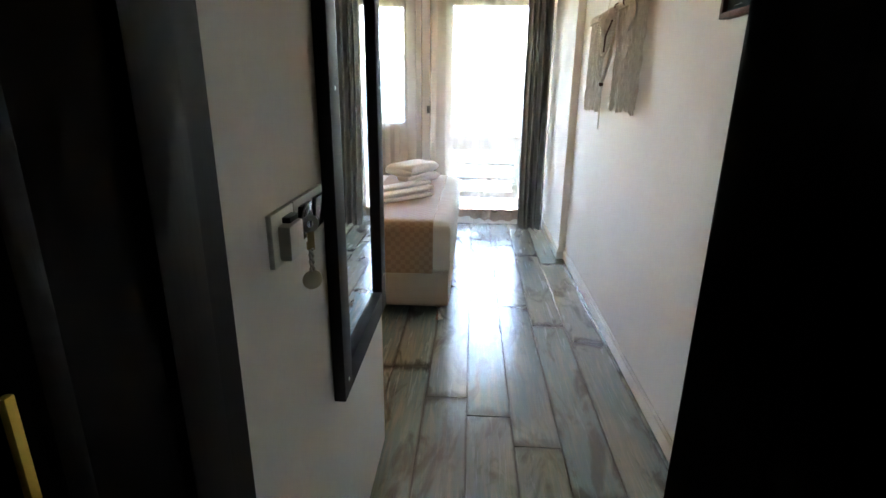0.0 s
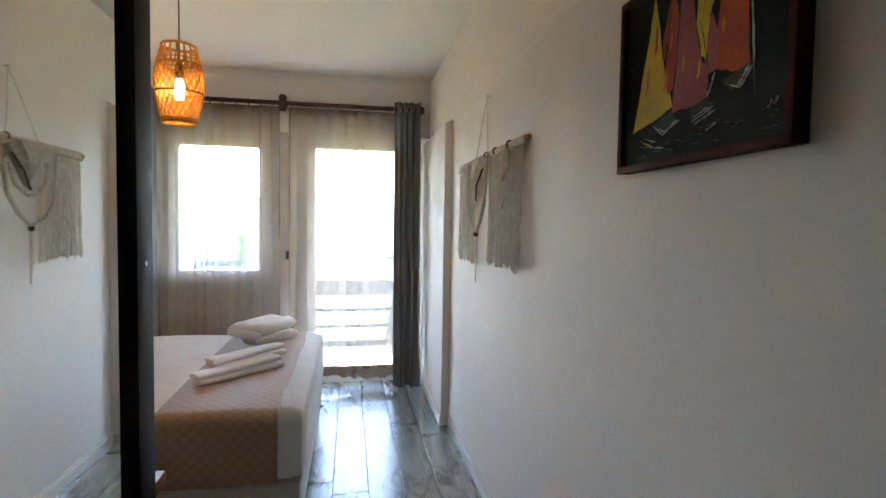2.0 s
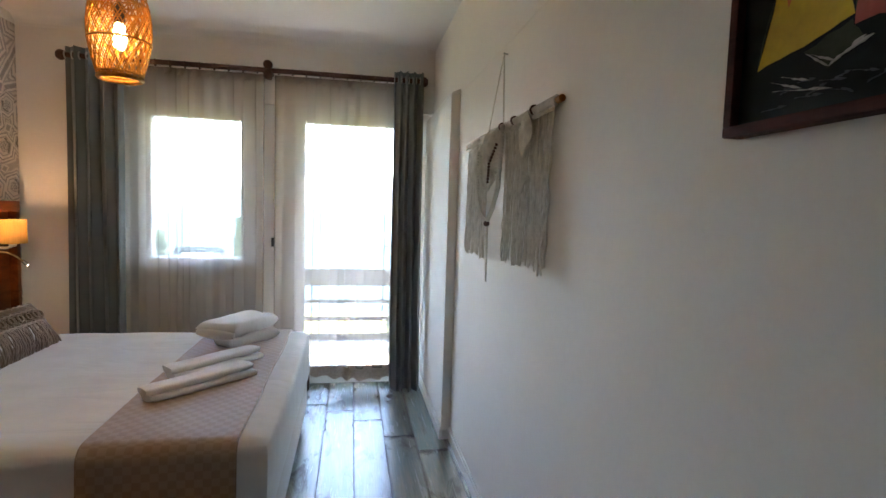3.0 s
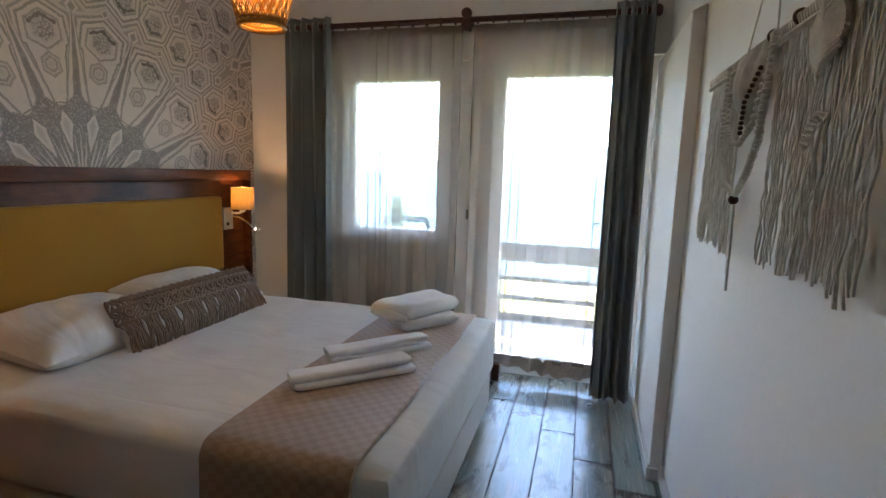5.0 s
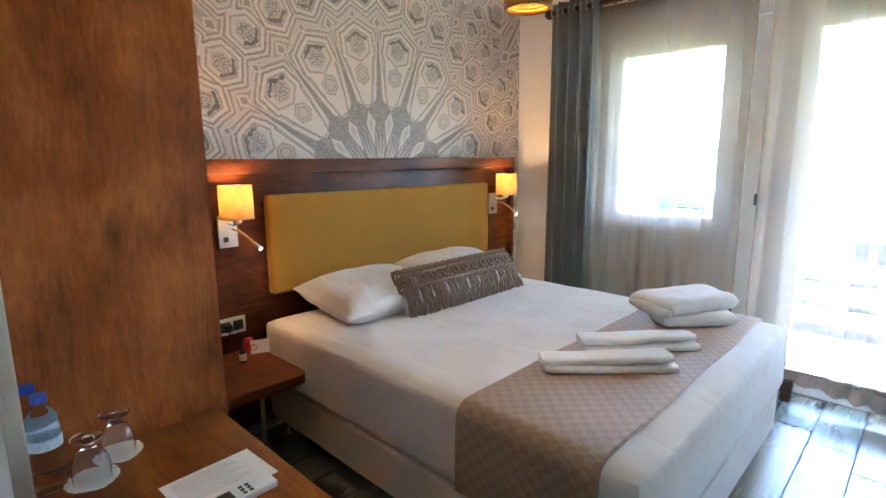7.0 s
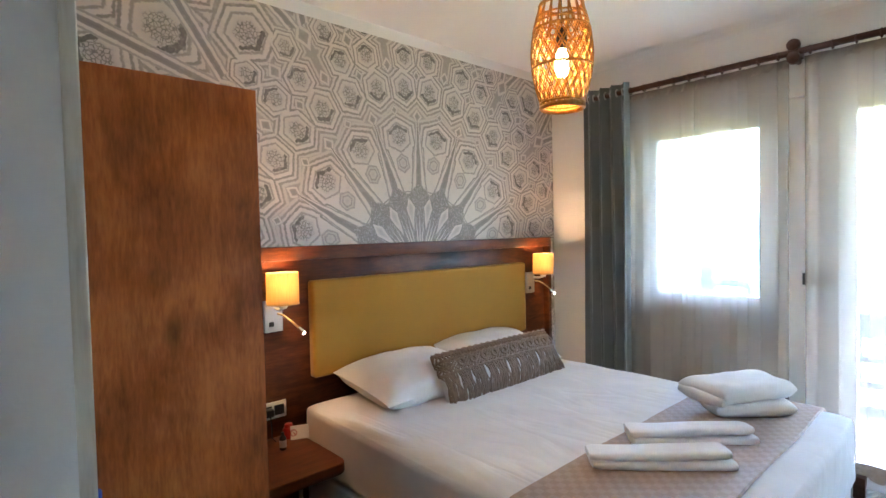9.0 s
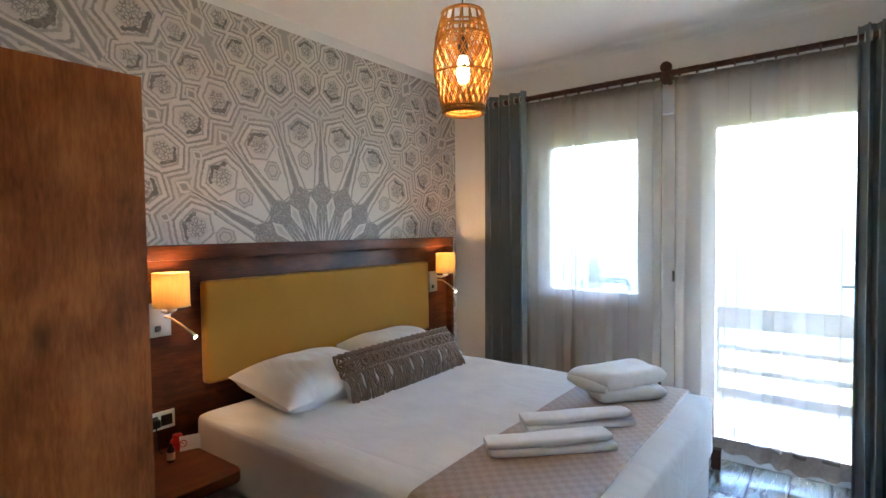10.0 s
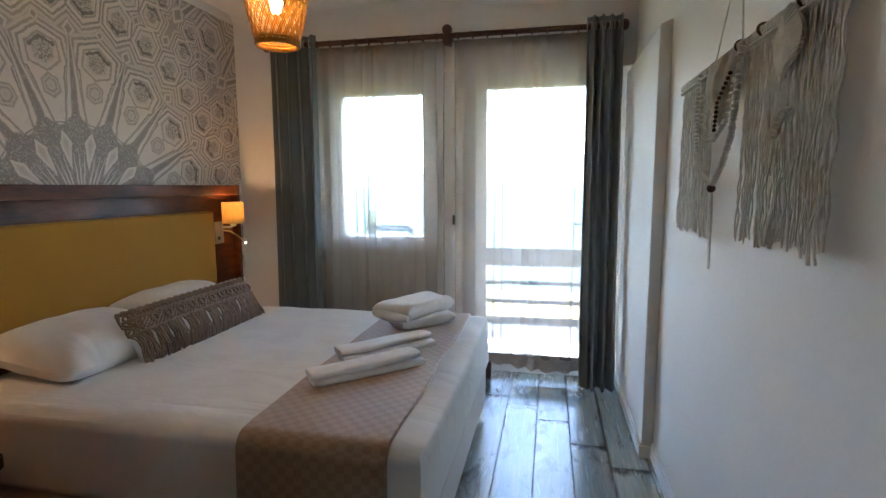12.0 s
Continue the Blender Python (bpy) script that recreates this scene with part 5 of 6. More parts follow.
def bedside_socket():
    s = thing("power_socket", (XL + 0.045, 3.18, 0.55), "white double wall socket with black inserts", "socket")
    part("plate", boxes((XL + 0.045, XL + 0.055, 3.10, 3.235, 0.52, 0.60, 0.003)), WHITE_PLASTIC, s)
    for y in (3.137, 3.198):
        part("insert", boxes((XL + 0.055, XL + 0.060, y - 0.024, y + 0.024, 0.536, 0.584, 0.002)), BLACK, s)
    part("plug", boxes((XL + 0.060, XL + 0.10, 3.118, 3.156, 0.545, 0.58, 0.006)), BLACK, s)
    part("cable", tube([(XL + 0.095, 3.137, 0.548), (XL + 0.11, 3.137, 0.50), (XL + 0.10, 3.14, 0.45), (XL + 0.12, 3.15, NZ + 0.006)], 0.003, 6), BLACK, s)


bedside_socket()


def bedside_clutter():
    v = thing("bottle", (-2.049, 3.142, NZ), "small dark glass bottle with a white label on the bedside shelf", "bottle")
    part("body", moved(turned([(0.0, 0.0), (0.014, 0.0), (0.015, 0.004), (0.015, 0.055), (0.007, 0.065), (0.007, 0.078), (0.0, 0.078)], 18), pose(-2.049, 3.142, NZ)), BLACK, v)
    part("label", moved(turned([(0.0155, 0.012), (0.0157, 0.014), (0.0157, 0.042), (0.0155, 0.044)], 18, False), pose(-2.049, 3.142, NZ)), PAPER, v, "white paper label")
    r = thing("red_jar", (-2.16, 3.222, NZ), "small round red plastic jar on the bedside shelf", "jar")
    part("body", moved(turned([(0.0, 0.0), (0.024, 0.0), (0.028, 0.010), (0.028, 0.040), (0.022, 0.050), (0.0, 0.050)], 20), pose(-2.16, 3.222, NZ)), RED_PLASTIC, r)
    part("lid", moved(turned([(0.0, 0.068), (0.018, 0.066), (0.020, 0.062), (0.020, 0.050)], 20), pose(-2.16, 3.222, NZ)), RED_PLASTIC, r)
    c = thing("sign_card", (-2.11, 3.25, NZ), "folded white card with a round red no smoking sign", "card")
    m = Matrix.Translation((-2.105, 3.252, NZ)) @ Euler((0, 0, radians(-22))).to_matrix().to_4x4()
    tilt = Euler((0, radians(-14), 0)).to_matrix().to_4x4()
    part("front", moved(boxes((-0.0008, 0.0008, -0.042, 0.042, 0.0, 0.062)), m @ tilt), PAPER, c, smooth=False)
    part("back", moved(boxes((-0.0008, 0.0008, -0.042, 0.042, 0.0, 0.062)), m @ Matrix.Translation((-0.031, 0, 0)) @ Euler((0, radians(14), 0)).to_matrix().to_4x4()), PAPER, c, smooth=False)
    ring = tube([(0.0016, -0.028 + 0.014 * math.cos(a), 0.031 + 0.014 * math.sin(a)) for a in [k * math.pi / 10 for k in range(21)]], 0.0016, 6)
    tube([(0.0016, -0.038, 0.041), (0.0016, -0.018, 0.021)], 0.0014, 6, ring)
    part("sign", moved(ring, m @ tilt), RED_PLASTIC, c, "red ring with a slash")


bedside_clutter()


def water_bottle(x, y):
    b = thing("water_bottle", (x, y, DZ), "small clear plastic water bottle with a blue cap on the desk", "bottle", "water bottles on the desk")
    prof = [(0.0, 0.003), (0.022, 0.0), (0.029, 0.006), (0.031, 0.02)]
    for i in range(9):
        z = 0.025 + i * 0.0145
        prof += [(0.031 - 0.0022 * (i % 2), z), (0.031 - 0.0022 * ((i + 1) % 2), z + 0.007)]
    prof += [(0.031, 0.158), (0.026, 0.175), (0.015, 0.192), (0.0125, 0.198), (0.0125, 0.207)]
    part("body", moved(turned(prof, 24, False), pose(x, y, DZ)), PET, b)
    part("label", moved(turned([(0.0314, 0.104), (0.0318, 0.105), (0.0318, 0.126), (0.0314, 0.127)], 24, False), pose(x, y, DZ)), BLUE_LABEL, b, "blue paper label")
    part("cap", moved(turned([(0.0, 0.222), (0.0135, 0.221), (0.0150, 0.218), (0.0150, 0.203), (0.0, 0.203)], 20), pose(x, y, DZ)), BLUE_CAP, b, "blue screw cap")


water_bottle(-1.187, 2.330)
water_bottle(-1.262, 2.320)


def scalloped(r):
    """A thin crimped paper round with a scalloped, slightly lifted rim."""
    bm = bmesh.new()
    n = 72
    rings = []
    for k, (f, z) in enumerate(((0.35, 0.0016), (0.7, 0.0018), (0.86, 0.003), (1.0, 0.005), (1.0, 0.004), (0.35, 0.0002))):
        ring = []
        for i in range(n):
            a = 2 * math.pi * i / n
            rr = r * f * (1 + (0.05 * abs(math.sin(a * 9)) + 0.02 * math.sin(a * 3 + 1)) * (f > 0.8))
            ring.append(bm.verts.new((rr * math.cos(a), rr * math.sin(a), z + 0.0012 * math.sin(a * 5 + k) * (0.8 < f) * (k < 5) + 0.0012 * (0.8 < f))))
        rings.append(ring)
    for p, q in zip(rings, rings[1:]):
        for i in range(n):
            j = (i + 1) % n
            bm.faces.new((p[i], p[j], q[j], q[i]))
    bm.faces.new(rings[0])
    bm.faces.new(rings[-1][::-1])
    return bm


def glass_on_doily(x, y):
    solid("paper_doily", moved(scalloped(0.051), pose(x, y, DZ)), PAPER, "round white paper doily on the desk", "doily", False, "", "doilies under the glasses")
    prof = [(0.0, 0.080), (0.012, 0.078), (0.024, 0.069), (0.0325, 0.050), (0.0365, 0.028), (0.0355, 0.0), (0.0370, 0.0), (0.0382, 0.028), (0.0342, 0.052), (0.0255, 0.072), (0.012, 0.084), (0.0085, 0.091), (0.011, 0.097), (0.031, 0.101), (0.033, 0.1035), (0.012, 0.105), (0.0, 0.105)]
    g = thing("wine_glass", (x, y, DZ), "short clear glass goblet standing upside down on a doily", "glass", "glasses on the desk")
    part("bowl", moved(turned(prof, 32, False), pose(x, y, DZ + 0.0022)), GLASS, g)


glass_on_doily(-1.160, 2.400)
glass_on_doily(-1.238, 2.470)


PALE_INK = speckled("grey_print", (0.38, 0.38, 0.38), (0.46, 0.46, 0.46), 60.0, 0.8, 0.05)


def leaflet_and_remote():
    l = thing("leaflet", (-1.0, 2.60, DZ), "white printed leaflet lying on the desk", "leaflet")
    m = Matrix.Translation((-0.955, 2.596, DZ)) @ Euler((0, 0, radians(3))).to_matrix().to_4x4()
    part("sheet", moved(boxes((-0.071, 0.071, -0.102, 0.102, 0.0, 0.0012)), m), PAPER, l, smooth=False)
    bars = [(-0.058 + 0.0075 * i, -0.058 + 0.0075 * i + 0.0016, -0.085, 0.03 + 0.05 * ((i * 5) % 4) / 4, 0.0012, 0.0014) for i in range(13)]
    part("text_bar", moved(boxes(*bars), m), PALE_INK, l, smooth=False)
    r = thing("remote_control", (-0.93, 2.63, DZ), "white remote control with a black display on the leaflet", "remote control")
    mr = Matrix.Translation((-0.857, 2.588, DZ + 0.0014)) @ Euler((0, 0, radians(2))).to_matrix().to_4x4()
    bm = bmesh.new()
    box(bm, -0.024, 0.024, -0.085, 0.085, 0.0, 0.018, 0.006, 3)
    part("body", moved(bm, mr), WHITE_PLASTIC, r)
    part("display", moved(boxes((-0.016, 0.016, -0.06, -0.005, 0.018, 0.0186)), mr), BLACK, r, smooth=False)
    for i in range(3):
        for j in range(2):
            part("button", moved(boxes((-0.014 + 0.012 * i, -0.006 + 0.012 * i, 0.012 + 0.014 * j, 0.020 + 0.014 * j, 0.018, 0.0195, 0.001)), mr), BLACK, r)


leaflet_and_remote()


# ---- passage: mirror, switches, painting, wall hanging ----
def wall_mirror():
    m = thing("wall_mirror", (MIRROR_X, 1.88, 1.3), "tall wall mirror in a wide espresso wooden frame", "mirror")
    y0, y1, z0, z1, w = 1.607, 2.17, 0.590, 2.08, 0.072
    x0, x1 = MIRROR_X + 0.002, MIRROR_X + 0.030
    part("frame_stile", boxes((x0, x1, y0, y0 + w, z0, z1, 0.004)), FRAME_BLACK, m)
    part("frame_stile", boxes((x0, x1, y1 - w, y1, z0, z1, 0.004)), FRAME_BLACK, m)
    part("frame_rail", boxes((x0, x1, y0 + w, y1 - w, z0, z0 + w, 0.004)), FRAME_BLACK, m)
    part("frame_rail", boxes((x0, x1, y0 + w, y1 - w, z1 - w, z1, 0.004)), FRAME_BLACK, m)
    part("glass", boxes((x0, x0 + 0.012, y0 + w, y1 - w, z0 + w, z1 - w)), MIRROR, m, "clear mirror glass", smooth=False)
    for y, z in ((y0 + 0.036, z0 + 0.04), (y0 + 0.036, 1.28), (y1 - 0.036, z0 + 0.12), (y1 - 0.036, 1.28)):
        part("screw", moved(turned([(0.0, 0.002), (0.004, 0.0015), (0.0045, 0.0)], 12), pose(x1, y, z, 0, 90, 0)), STEEL, m)


wall_mirror()


def switch_block():
    x = MIRROR_X
    k = thing("key_switch", (x, 1.37, 1.05), "white key card switch with a hanging key and round fob", "key switch")
    part("plate", boxes((x, x + 0.010, 1.322, 1.420, 1.014, 1.100, 0.004)), WHITE_PLASTIC, k)
    part("holder", boxes((x + 0.010, x + 0.030, 1.342, 1.404, 1.022, 1.078, 0.004)), WHITE_PLASTIC, k)
    part("slot", boxes((x + 0.010, x + 0.024, 1.362, 1.402, 1.078, 1.088, 0.003)), BLACK, k, "dark card slot")
    part("key_ring", tube([(x + 0.030 + 0.004 * math.sin(a), 1.418 + 0.013 * math.cos(a), 1.083 + 0.015 * math.sin(a)) for a in [i * math.pi / 8 for i in range(17)]], 0.0016, 6), STEEL, k)
    bow = turned([(0.006, -0.0015), (0.015, -0.0015), (0.016, 0.0), (0.015, 0.0015), (0.006, 0.0015), (0.006, -0.0015)], 20, False)
    part("key_bow", moved(bow, pose(x + 0.034, 1.424, 1.062, 90, 0, 40)), STEEL, k, "worn steel key head")
    part("key", moved(boxes((-0.006, 0.006, -0.0015, 0.0015, -0.046, -0.012, 0.001), (-0.008, -0.005, -0.0015, 0.0015, -0.044, -0.030, 0.0006)), pose(x + 0.034, 1.424, 1.062, 0, 0, 40)), BRASS, k, "worn brass key blade")
    braid = bmesh.new()
    for s in (0, math.pi):
        tube([(x + 0.033 + 0.003 * math.cos(i * 1.1 + s), 1.424 + 0.003 * math.sin(i * 1.1 + s), 1.020 - 0.0042 * i) for i in range(11)], 0.0026, 6, braid)
    part("cord", braid, COTTON, k, "twisted cotton cord")
    part("fob", moved(turned([(0.0, -0.006), (0.012, -0.005), (0.0175, -0.001), (0.0175, 0.001), (0.012, 0.005), (0.0, 0.006)], 24), pose(x + 0.032, 1.424, 0.962, 90, 0, 35)), ROPE_TAG, k, "round cream fob")
    s = thing("light_switch", (x, 1.51, 1.05), "white double switch with dark grey rockers in the passage", "switch")
    part("plate", boxes((x, x + 0.009, 1.424, 1.590, 1.014, 1.100, 0.004)), WHITE_PLASTIC, s)
    for y in (1.467, 1.546):
        part("rocker", moved(boxes((0.0, 0.009, -0.028, 0.028, -0.031, 0.031, 0.003)), pose(x + 0.007, y, 1.057, 0, 5, 0)), VOID, s, "dark grey rocker")


switch_block()


def low_outlet():
    o = thing("power_socket", (XLOW, 2.09, 0.4), "dark wall socket low on the passage wall", "socket")
    part("plate", boxes((XLOW - 0.010, XLOW, 2.055, 2.135, 0.36, 0.43, 0.003)), WHITE_PLASTIC, o)
    part("insert", boxes((XLOW - 0.014, XLOW - 0.010, 2.072, 2.128, 0.37, 0.42, 0.003)), BLACK, o)


low_outlet()


def paint(name, dark, light):
    return speckled(name, dark, light, 14.0, 0.75, 0.25, 60.0, (1, 1, 1), 0.0, 0.002)


CANVAS_NAVY = paint("navy_oil_paint", (0.006, 0.009, 0.012), (0.013, 0.020, 0.028))
OIL_RED = paint("red_oil_paint", (0.34, 0.035, 0.014), (0.60, 0.09, 0.03))
OIL_CRIMSON = paint("crimson_oil_paint", (0.27, 0.045, 0.045), (0.46, 0.11, 0.095))
OIL_YELLOW = paint("yellow_oil_paint", (0.50, 0.32, 0.012), (0.74, 0.52, 0.025))
OIL_WHITE = paint("white_oil_stroke", (0.35, 0.36, 0.34), (0.62, 0.62, 0.60))
OIL_GREEN = paint("dark_green_oil_paint", (0.02, 0.03, 0.022), (0.07, 0.085, 0.065))
OIL_SEA = paint("grey_blue_oil_paint", (0.03, 0.045, 0.06), (0.09, 0.11, 0.13))
OIL_ORANGE = paint("orange_oil_paint", (0.50, 0.13, 0.02), (0.70, 0.24, 0.05))
for oil in (CANVAS_NAVY, OIL_GREEN):
    oil.node_tree.nodes["Principled BSDF"].inputs["Specular IOR Level"].default_value = 0.15
PIC_FRAME = wood("mahogany_frame", (0.035, 0.008, 0.008), (0.065, 0.016, 0.015), (0.10, 0.026, 0.022), 1, 2.0, 0.7, False)
PIC_FRAME.node_tree.nodes["Principled BSDF"].inputs["Specular IOR Level"].default_value = 0.12


def painting():
    p = thing("painting", (XLOW, 2.02, 1.68), "oil painting of red and yellow sails on dark water, mahogany frame", "painting")
    y0, y1, z0, z1, w = 1.805, 2.305, 1.485, 1.885, 0.016
    xa, xb = XLOW - 0.034, XLOW - 0.002
    part("frame_rail", boxes((xa, xb, y0, y1, z0, z0 + w, 0.002)), PIC_FRAME, p)
    part("frame_rail", boxes((xa, xb, y0, y1, z1 - w, z1, 0.002)), PIC_FRAME, p)
    part("frame_stile", boxes((xa, xb, y0, y0 + w, z0 + w, z1 - w, 0.002)), PIC_FRAME, p)
    part("frame_stile", boxes((xa, xb, y1 - w, y1, z0 + w, z1 - w, 0.002)), PIC_FRAME, p)
    xc = xa + 0.014
    part("canvas", boxes((xc, xb, y0 + w, y1 - w, z0 + w, z1 - w)), CANVAS_NAVY, p, "dark navy painted canvas", smooth=False)
    W, H = y1 - y0 - 2 * w, z1 - z0 - 2 * w

    def sail(name, pts, mat, lift):
        bm = bmesh.new()
        rnd = random.Random(len(pts) * 7 + int(lift * 1e5))
        fine = []
        for a, b in zip(pts, pts[1:] + pts[:1]):
            for k in range(4):
                t = k / 4
                j = 0.006 if k else 0.0
                fine.append((a[0] + (b[0] - a[0]) * t + rnd.uniform(-j, j), a[1] + (b[1] - a[1]) * t + rnd.uniform(-j, j)))
        lo = [bm.verts.new((xc + 0.002, y1 - w - u * W, z0 + w + v * H)) for u, v in fine]
        hi = [bm.verts.new((xc - lift, y1 - w - u * W, z0 + w + v * H)) for u, v in fine]
        bm.faces.new(hi)
        for i in range(len(fine)):
            j = (i + 1) % len(fine)
            bm.faces.new((lo[i], lo[j], hi[j], hi[i]))
        part(name, bm, mat, p, smooth=False)

    sail("sail", [(0.068, 0.20), (0.23, 0.235), (0.375, 0.285), (0.30, 0.55), (0.222, 0.97), (0.180, 0.72)], OIL_YELLOW, 0.0008)
    sail("sail", [(0.342, 0.36), (0.40, 0.40), (0.418, 0.70), (0.355, 0.975), (0.295, 0.69), (0.315, 0.50)], OIL_RED, 0.0010)
    sail("sail", [(0.378, 0.25), (0.495, 0.25), (0.597, 0.27), (0.602, 0.40), (0.553, 0.49), (0.470, 0.93), (0.425, 0.985), (0.400, 0.60)], OIL_CRIMSON, 0.0012)
    sail("sail", [(0.553, 0.50), (0.590, 0.45), (0.600, 0.68), (0.640, 0.80), (0.600, 0.985), (0.530, 0.985), (0.520, 0.67)], OIL_YELLOW, 0.0014)
    sail("sail", [(0.577, 0.39), (0.660, 0.39), (0.660, 0.56), (0.600, 0.70), (0.585, 0.55)], OIL_CRIMSON, 0.0013)
    sail("sail", [(0.650, 0.395), (0.750, 0.345), (0.818, 0.355), (0.800, 0.66), (0.775, 0.985), (0.690, 0.985), (0.648, 0.60)], OIL_RED, 0.0010)
    for pts in ([(0.23, 0.215), (0.31, 0.135), (0.41, 0.20), (0.37, 0.27)], [(0.50, 0.16), (0.60, 0.155), (0.645, 0.225), (0.60, 0.265), (0.50, 0.245)], [(0.68, 0.33), (0.72, 0.27), (0.775, 0.26), (0.825, 0.345), (0.75, 0.34)]):
        sail("hull", pts, OIL_GREEN, 0.0006)
    rnd = random.Random(12)

    def stroke(u0, v0, u1, v1, th, mat=OIL_WHITE):
        du, dv = u1 - u0, v1 - v0
        ln = math.hypot(du, dv)
        nu, nv = -dv / ln * th, du / ln * th
        sail("brush_stroke", [(u0, v0), (u0 + du * 0.5 + nu, v0 + dv * 0.5 + nv), (u1, v1), (u0 + du * 0.5 - nu, v0 + dv * 0.5 - nv)], mat, 0.0018)

    # pale hull edges, wave crests and the mast
    for a in ((0.235, 0.21, 0.315, 0.140), (0.315, 0.140, 0.410, 0.205), (0.25, 0.20, 0.33, 0.155), (0.33, 0.155, 0.43, 0.20), (0.51, 0.165, 0.64, 0.215), (0.53, 0.150, 0.65, 0.195), (0.52, 0.185, 0.61, 0.22), (0.70, 0.30, 0.775, 0.262),
              (0.775, 0.262, 0.830, 0.345), (0.765, 0.275, 0.815, 0.350), (0.60, 0.27, 0.64, 0.38), (0.125, 0.140, 0.235, 0.090), (0.13, 0.105, 0.33, 0.065), (0.16, 0.150, 0.26, 0.110), (0.60, 0.10, 0.66, 0.135), (0.815, 0.68, 0.845, 0.22), (0.905, 0.13, 0.925, 0.165), (0.930, 0.14, 0.950, 0.170)):
        stroke(*a, rnd.uniform(0.0025, 0.005))
    for _ in range(26):
        u, v = rnd.uniform(0.08, 0.9), rnd.uniform(0.03, 0.13)
        ln = rnd.uniform(0.03, 0.10)
        stroke(u, v, min(0.98, u + ln), v + rnd.uniform(-0.02, 0.03), rnd.uniform(0.001, 0.003), OIL_SEA)
    for u, v in ((0.17, 0.40), (0.24, 0.62), (0.35, 0.60), (0.44, 0.45), (0.47, 0.62), (0.54, 0.38), (0.57, 0.75), (0.68, 0.55), (0.73, 0.72), (0.76, 0.50), (0.31, 0.38), (0.70, 0.86)):
        stroke(u, v, u + rnd.uniform(-0.02, 0.03), v + rnd.uniform(0.08, 0.2), rnd.uniform(0.006, 0.014), rnd.choice((OIL_RED, OIL_CRIMSON, OIL_YELLOW, OIL_ORANGE)))
    for u0, v0, u1, v1 in ((0.07, 0.21, 0.222, 0.965), (0.378, 0.29, 0.425, 0.98), (0.315, 0.50, 0.355, 0.97), (0.60, 0.41, 0.553, 0.66)):
        stroke(u0, v0, u1, v1, 0.0025, OIL_GREEN)


painting()


def wall_hanging():
    """Macrame on a dowel: two fringe curtains, a leaf knot, a cup leaf and a beaded V."""
    x = XLOW - 0.016
    h = thing("macrame_hanging", (XLOW, 3.5, 1.98), "cream cotton macrame wall hanging on a wooden dowel", "wall hanging")
    rnd = random.Random(9)
    zt = 1.690
    part("dowel", tube([(x, 2.985, zt), (x, 4.18, zt)], 0.011, 12), RATTAN, h, "wooden dowel")
    part("nail", tube([(XLOW, 3.59, 1.985), (x - 0.004, 3.59, 1.988)], 0.003, 8), STEEL, h)
    for y in (3.80, 3.56):
        part("hanging_cord", tube([(x, 3.59, 1.985), (x, (3.59 + y) / 2 + 0.004, (1.985 + zt) / 2), (x, y, zt)], 0.0022, 6), COTTON, h)
    for y in (3.553, 3.400, 3.195):
        part("ring", tube([(x - 0.004 + 0.016 * math.cos(a), y + 0.005 * math.sin(a), zt + 0.003 + 0.016 * math.sin(a)) for a in [i * math.pi / 8 for i in range(17)]], 0.0038, 6), ROD_WOOD, h, "dark brown wooden ring")

    def strand(bm, y, z0, z1, r):
        dx, dy, ph, fq = rnd.uniform(-0.014, 0.004), rnd.uniform(-0.010, 0.010), rnd.uniform(0, 6.28), rnd.uniform(0.8, 2.2)
        n = 16
        pts = [(x - 0.007 + dx * k / n + 0.003 * math.sin(k * fq + ph), y + dy * k / n + 0.0034 * math.sin(k * fq * 0.8 + 2 * ph), z1 + (z0 - z1) * k / n) for k in range(n + 1)]
        tube(pts, r, 5, bm)

    def fringe(ya, yb, count, lo):
        for g in range(count // 4):
            bm = bmesh.new()
            drop = rnd.uniform(-0.010, 0.010)
            for i in range(4):
                y = ya + (yb - ya) * (g * 4 + i + 0.5 + rnd.uniform(-0.45, 0.45)) / count
                strand(bm, y, lo + drop + rnd.uniform(-0.012, 0.012), zt - 0.004, rnd.uniform(0.0018, 0.0031))
            part("fringe", bm, COTTON, h, "cream cotton cord fringe")

    fringe(3.745, 4.140, 52, 1.168)
    fringe(3.025, 3.490, 68, 1.187)
    knots = bmesh.new()
    for i in range(86):
        y = 3.020 + 1.125 * i / 85
        tube([(x + 0.013 * math.cos(a), y + 0.002 * math.sin(3 * a), zt + 0.013 * math.sin(a)) for a in (0.8, 1.8, 2.8, 3.8, 4.8)], 0.0056, 5, knots)
        tube([(x - 0.010, y - 0.006, zt - 0.016), (x - 0.016, y, zt - 0.022), (x - 0.010, y + 0.007, zt - 0.026)], 0.0050, 5, knots)
    part("lark_knot", knots, COTTON, h)

    def leaf(cy, ztop, half, length, name):
        bm = bmesh.new()
        for i in range(16):
            k = i / 15
            wdt = half * math.sin(math.pi * (0.12 + 0.88 * (1 - k)) ** 0.8) * (1 - 0.2 * k) + 0.004
            z = ztop - length * k
            for s in (-1, 1):
                tube([(x - 0.026, cy, z - 0.004), (x - 0.030, cy + s * wdt * 0.5, z + 0.016), (x - 0.020, cy + s * wdt, z + 0.032)], 0.0060, 5, bm)
        part(name, bm, COTTON, h, "woven cotton leaf")

    leaf(3.222, 1.660, 0.070, 0.110, "leaf")
    # cotton pouch, gathered at the dowel and drawn to a point
    pouch = bmesh.new()
    grid = []
    for j in range(19):
        v = j / 18
        half = 0.130 * (1 - v ** 1.5) + 0.004
        row = []
        for i in range(25):
            u = 2 * i / 24 - 1
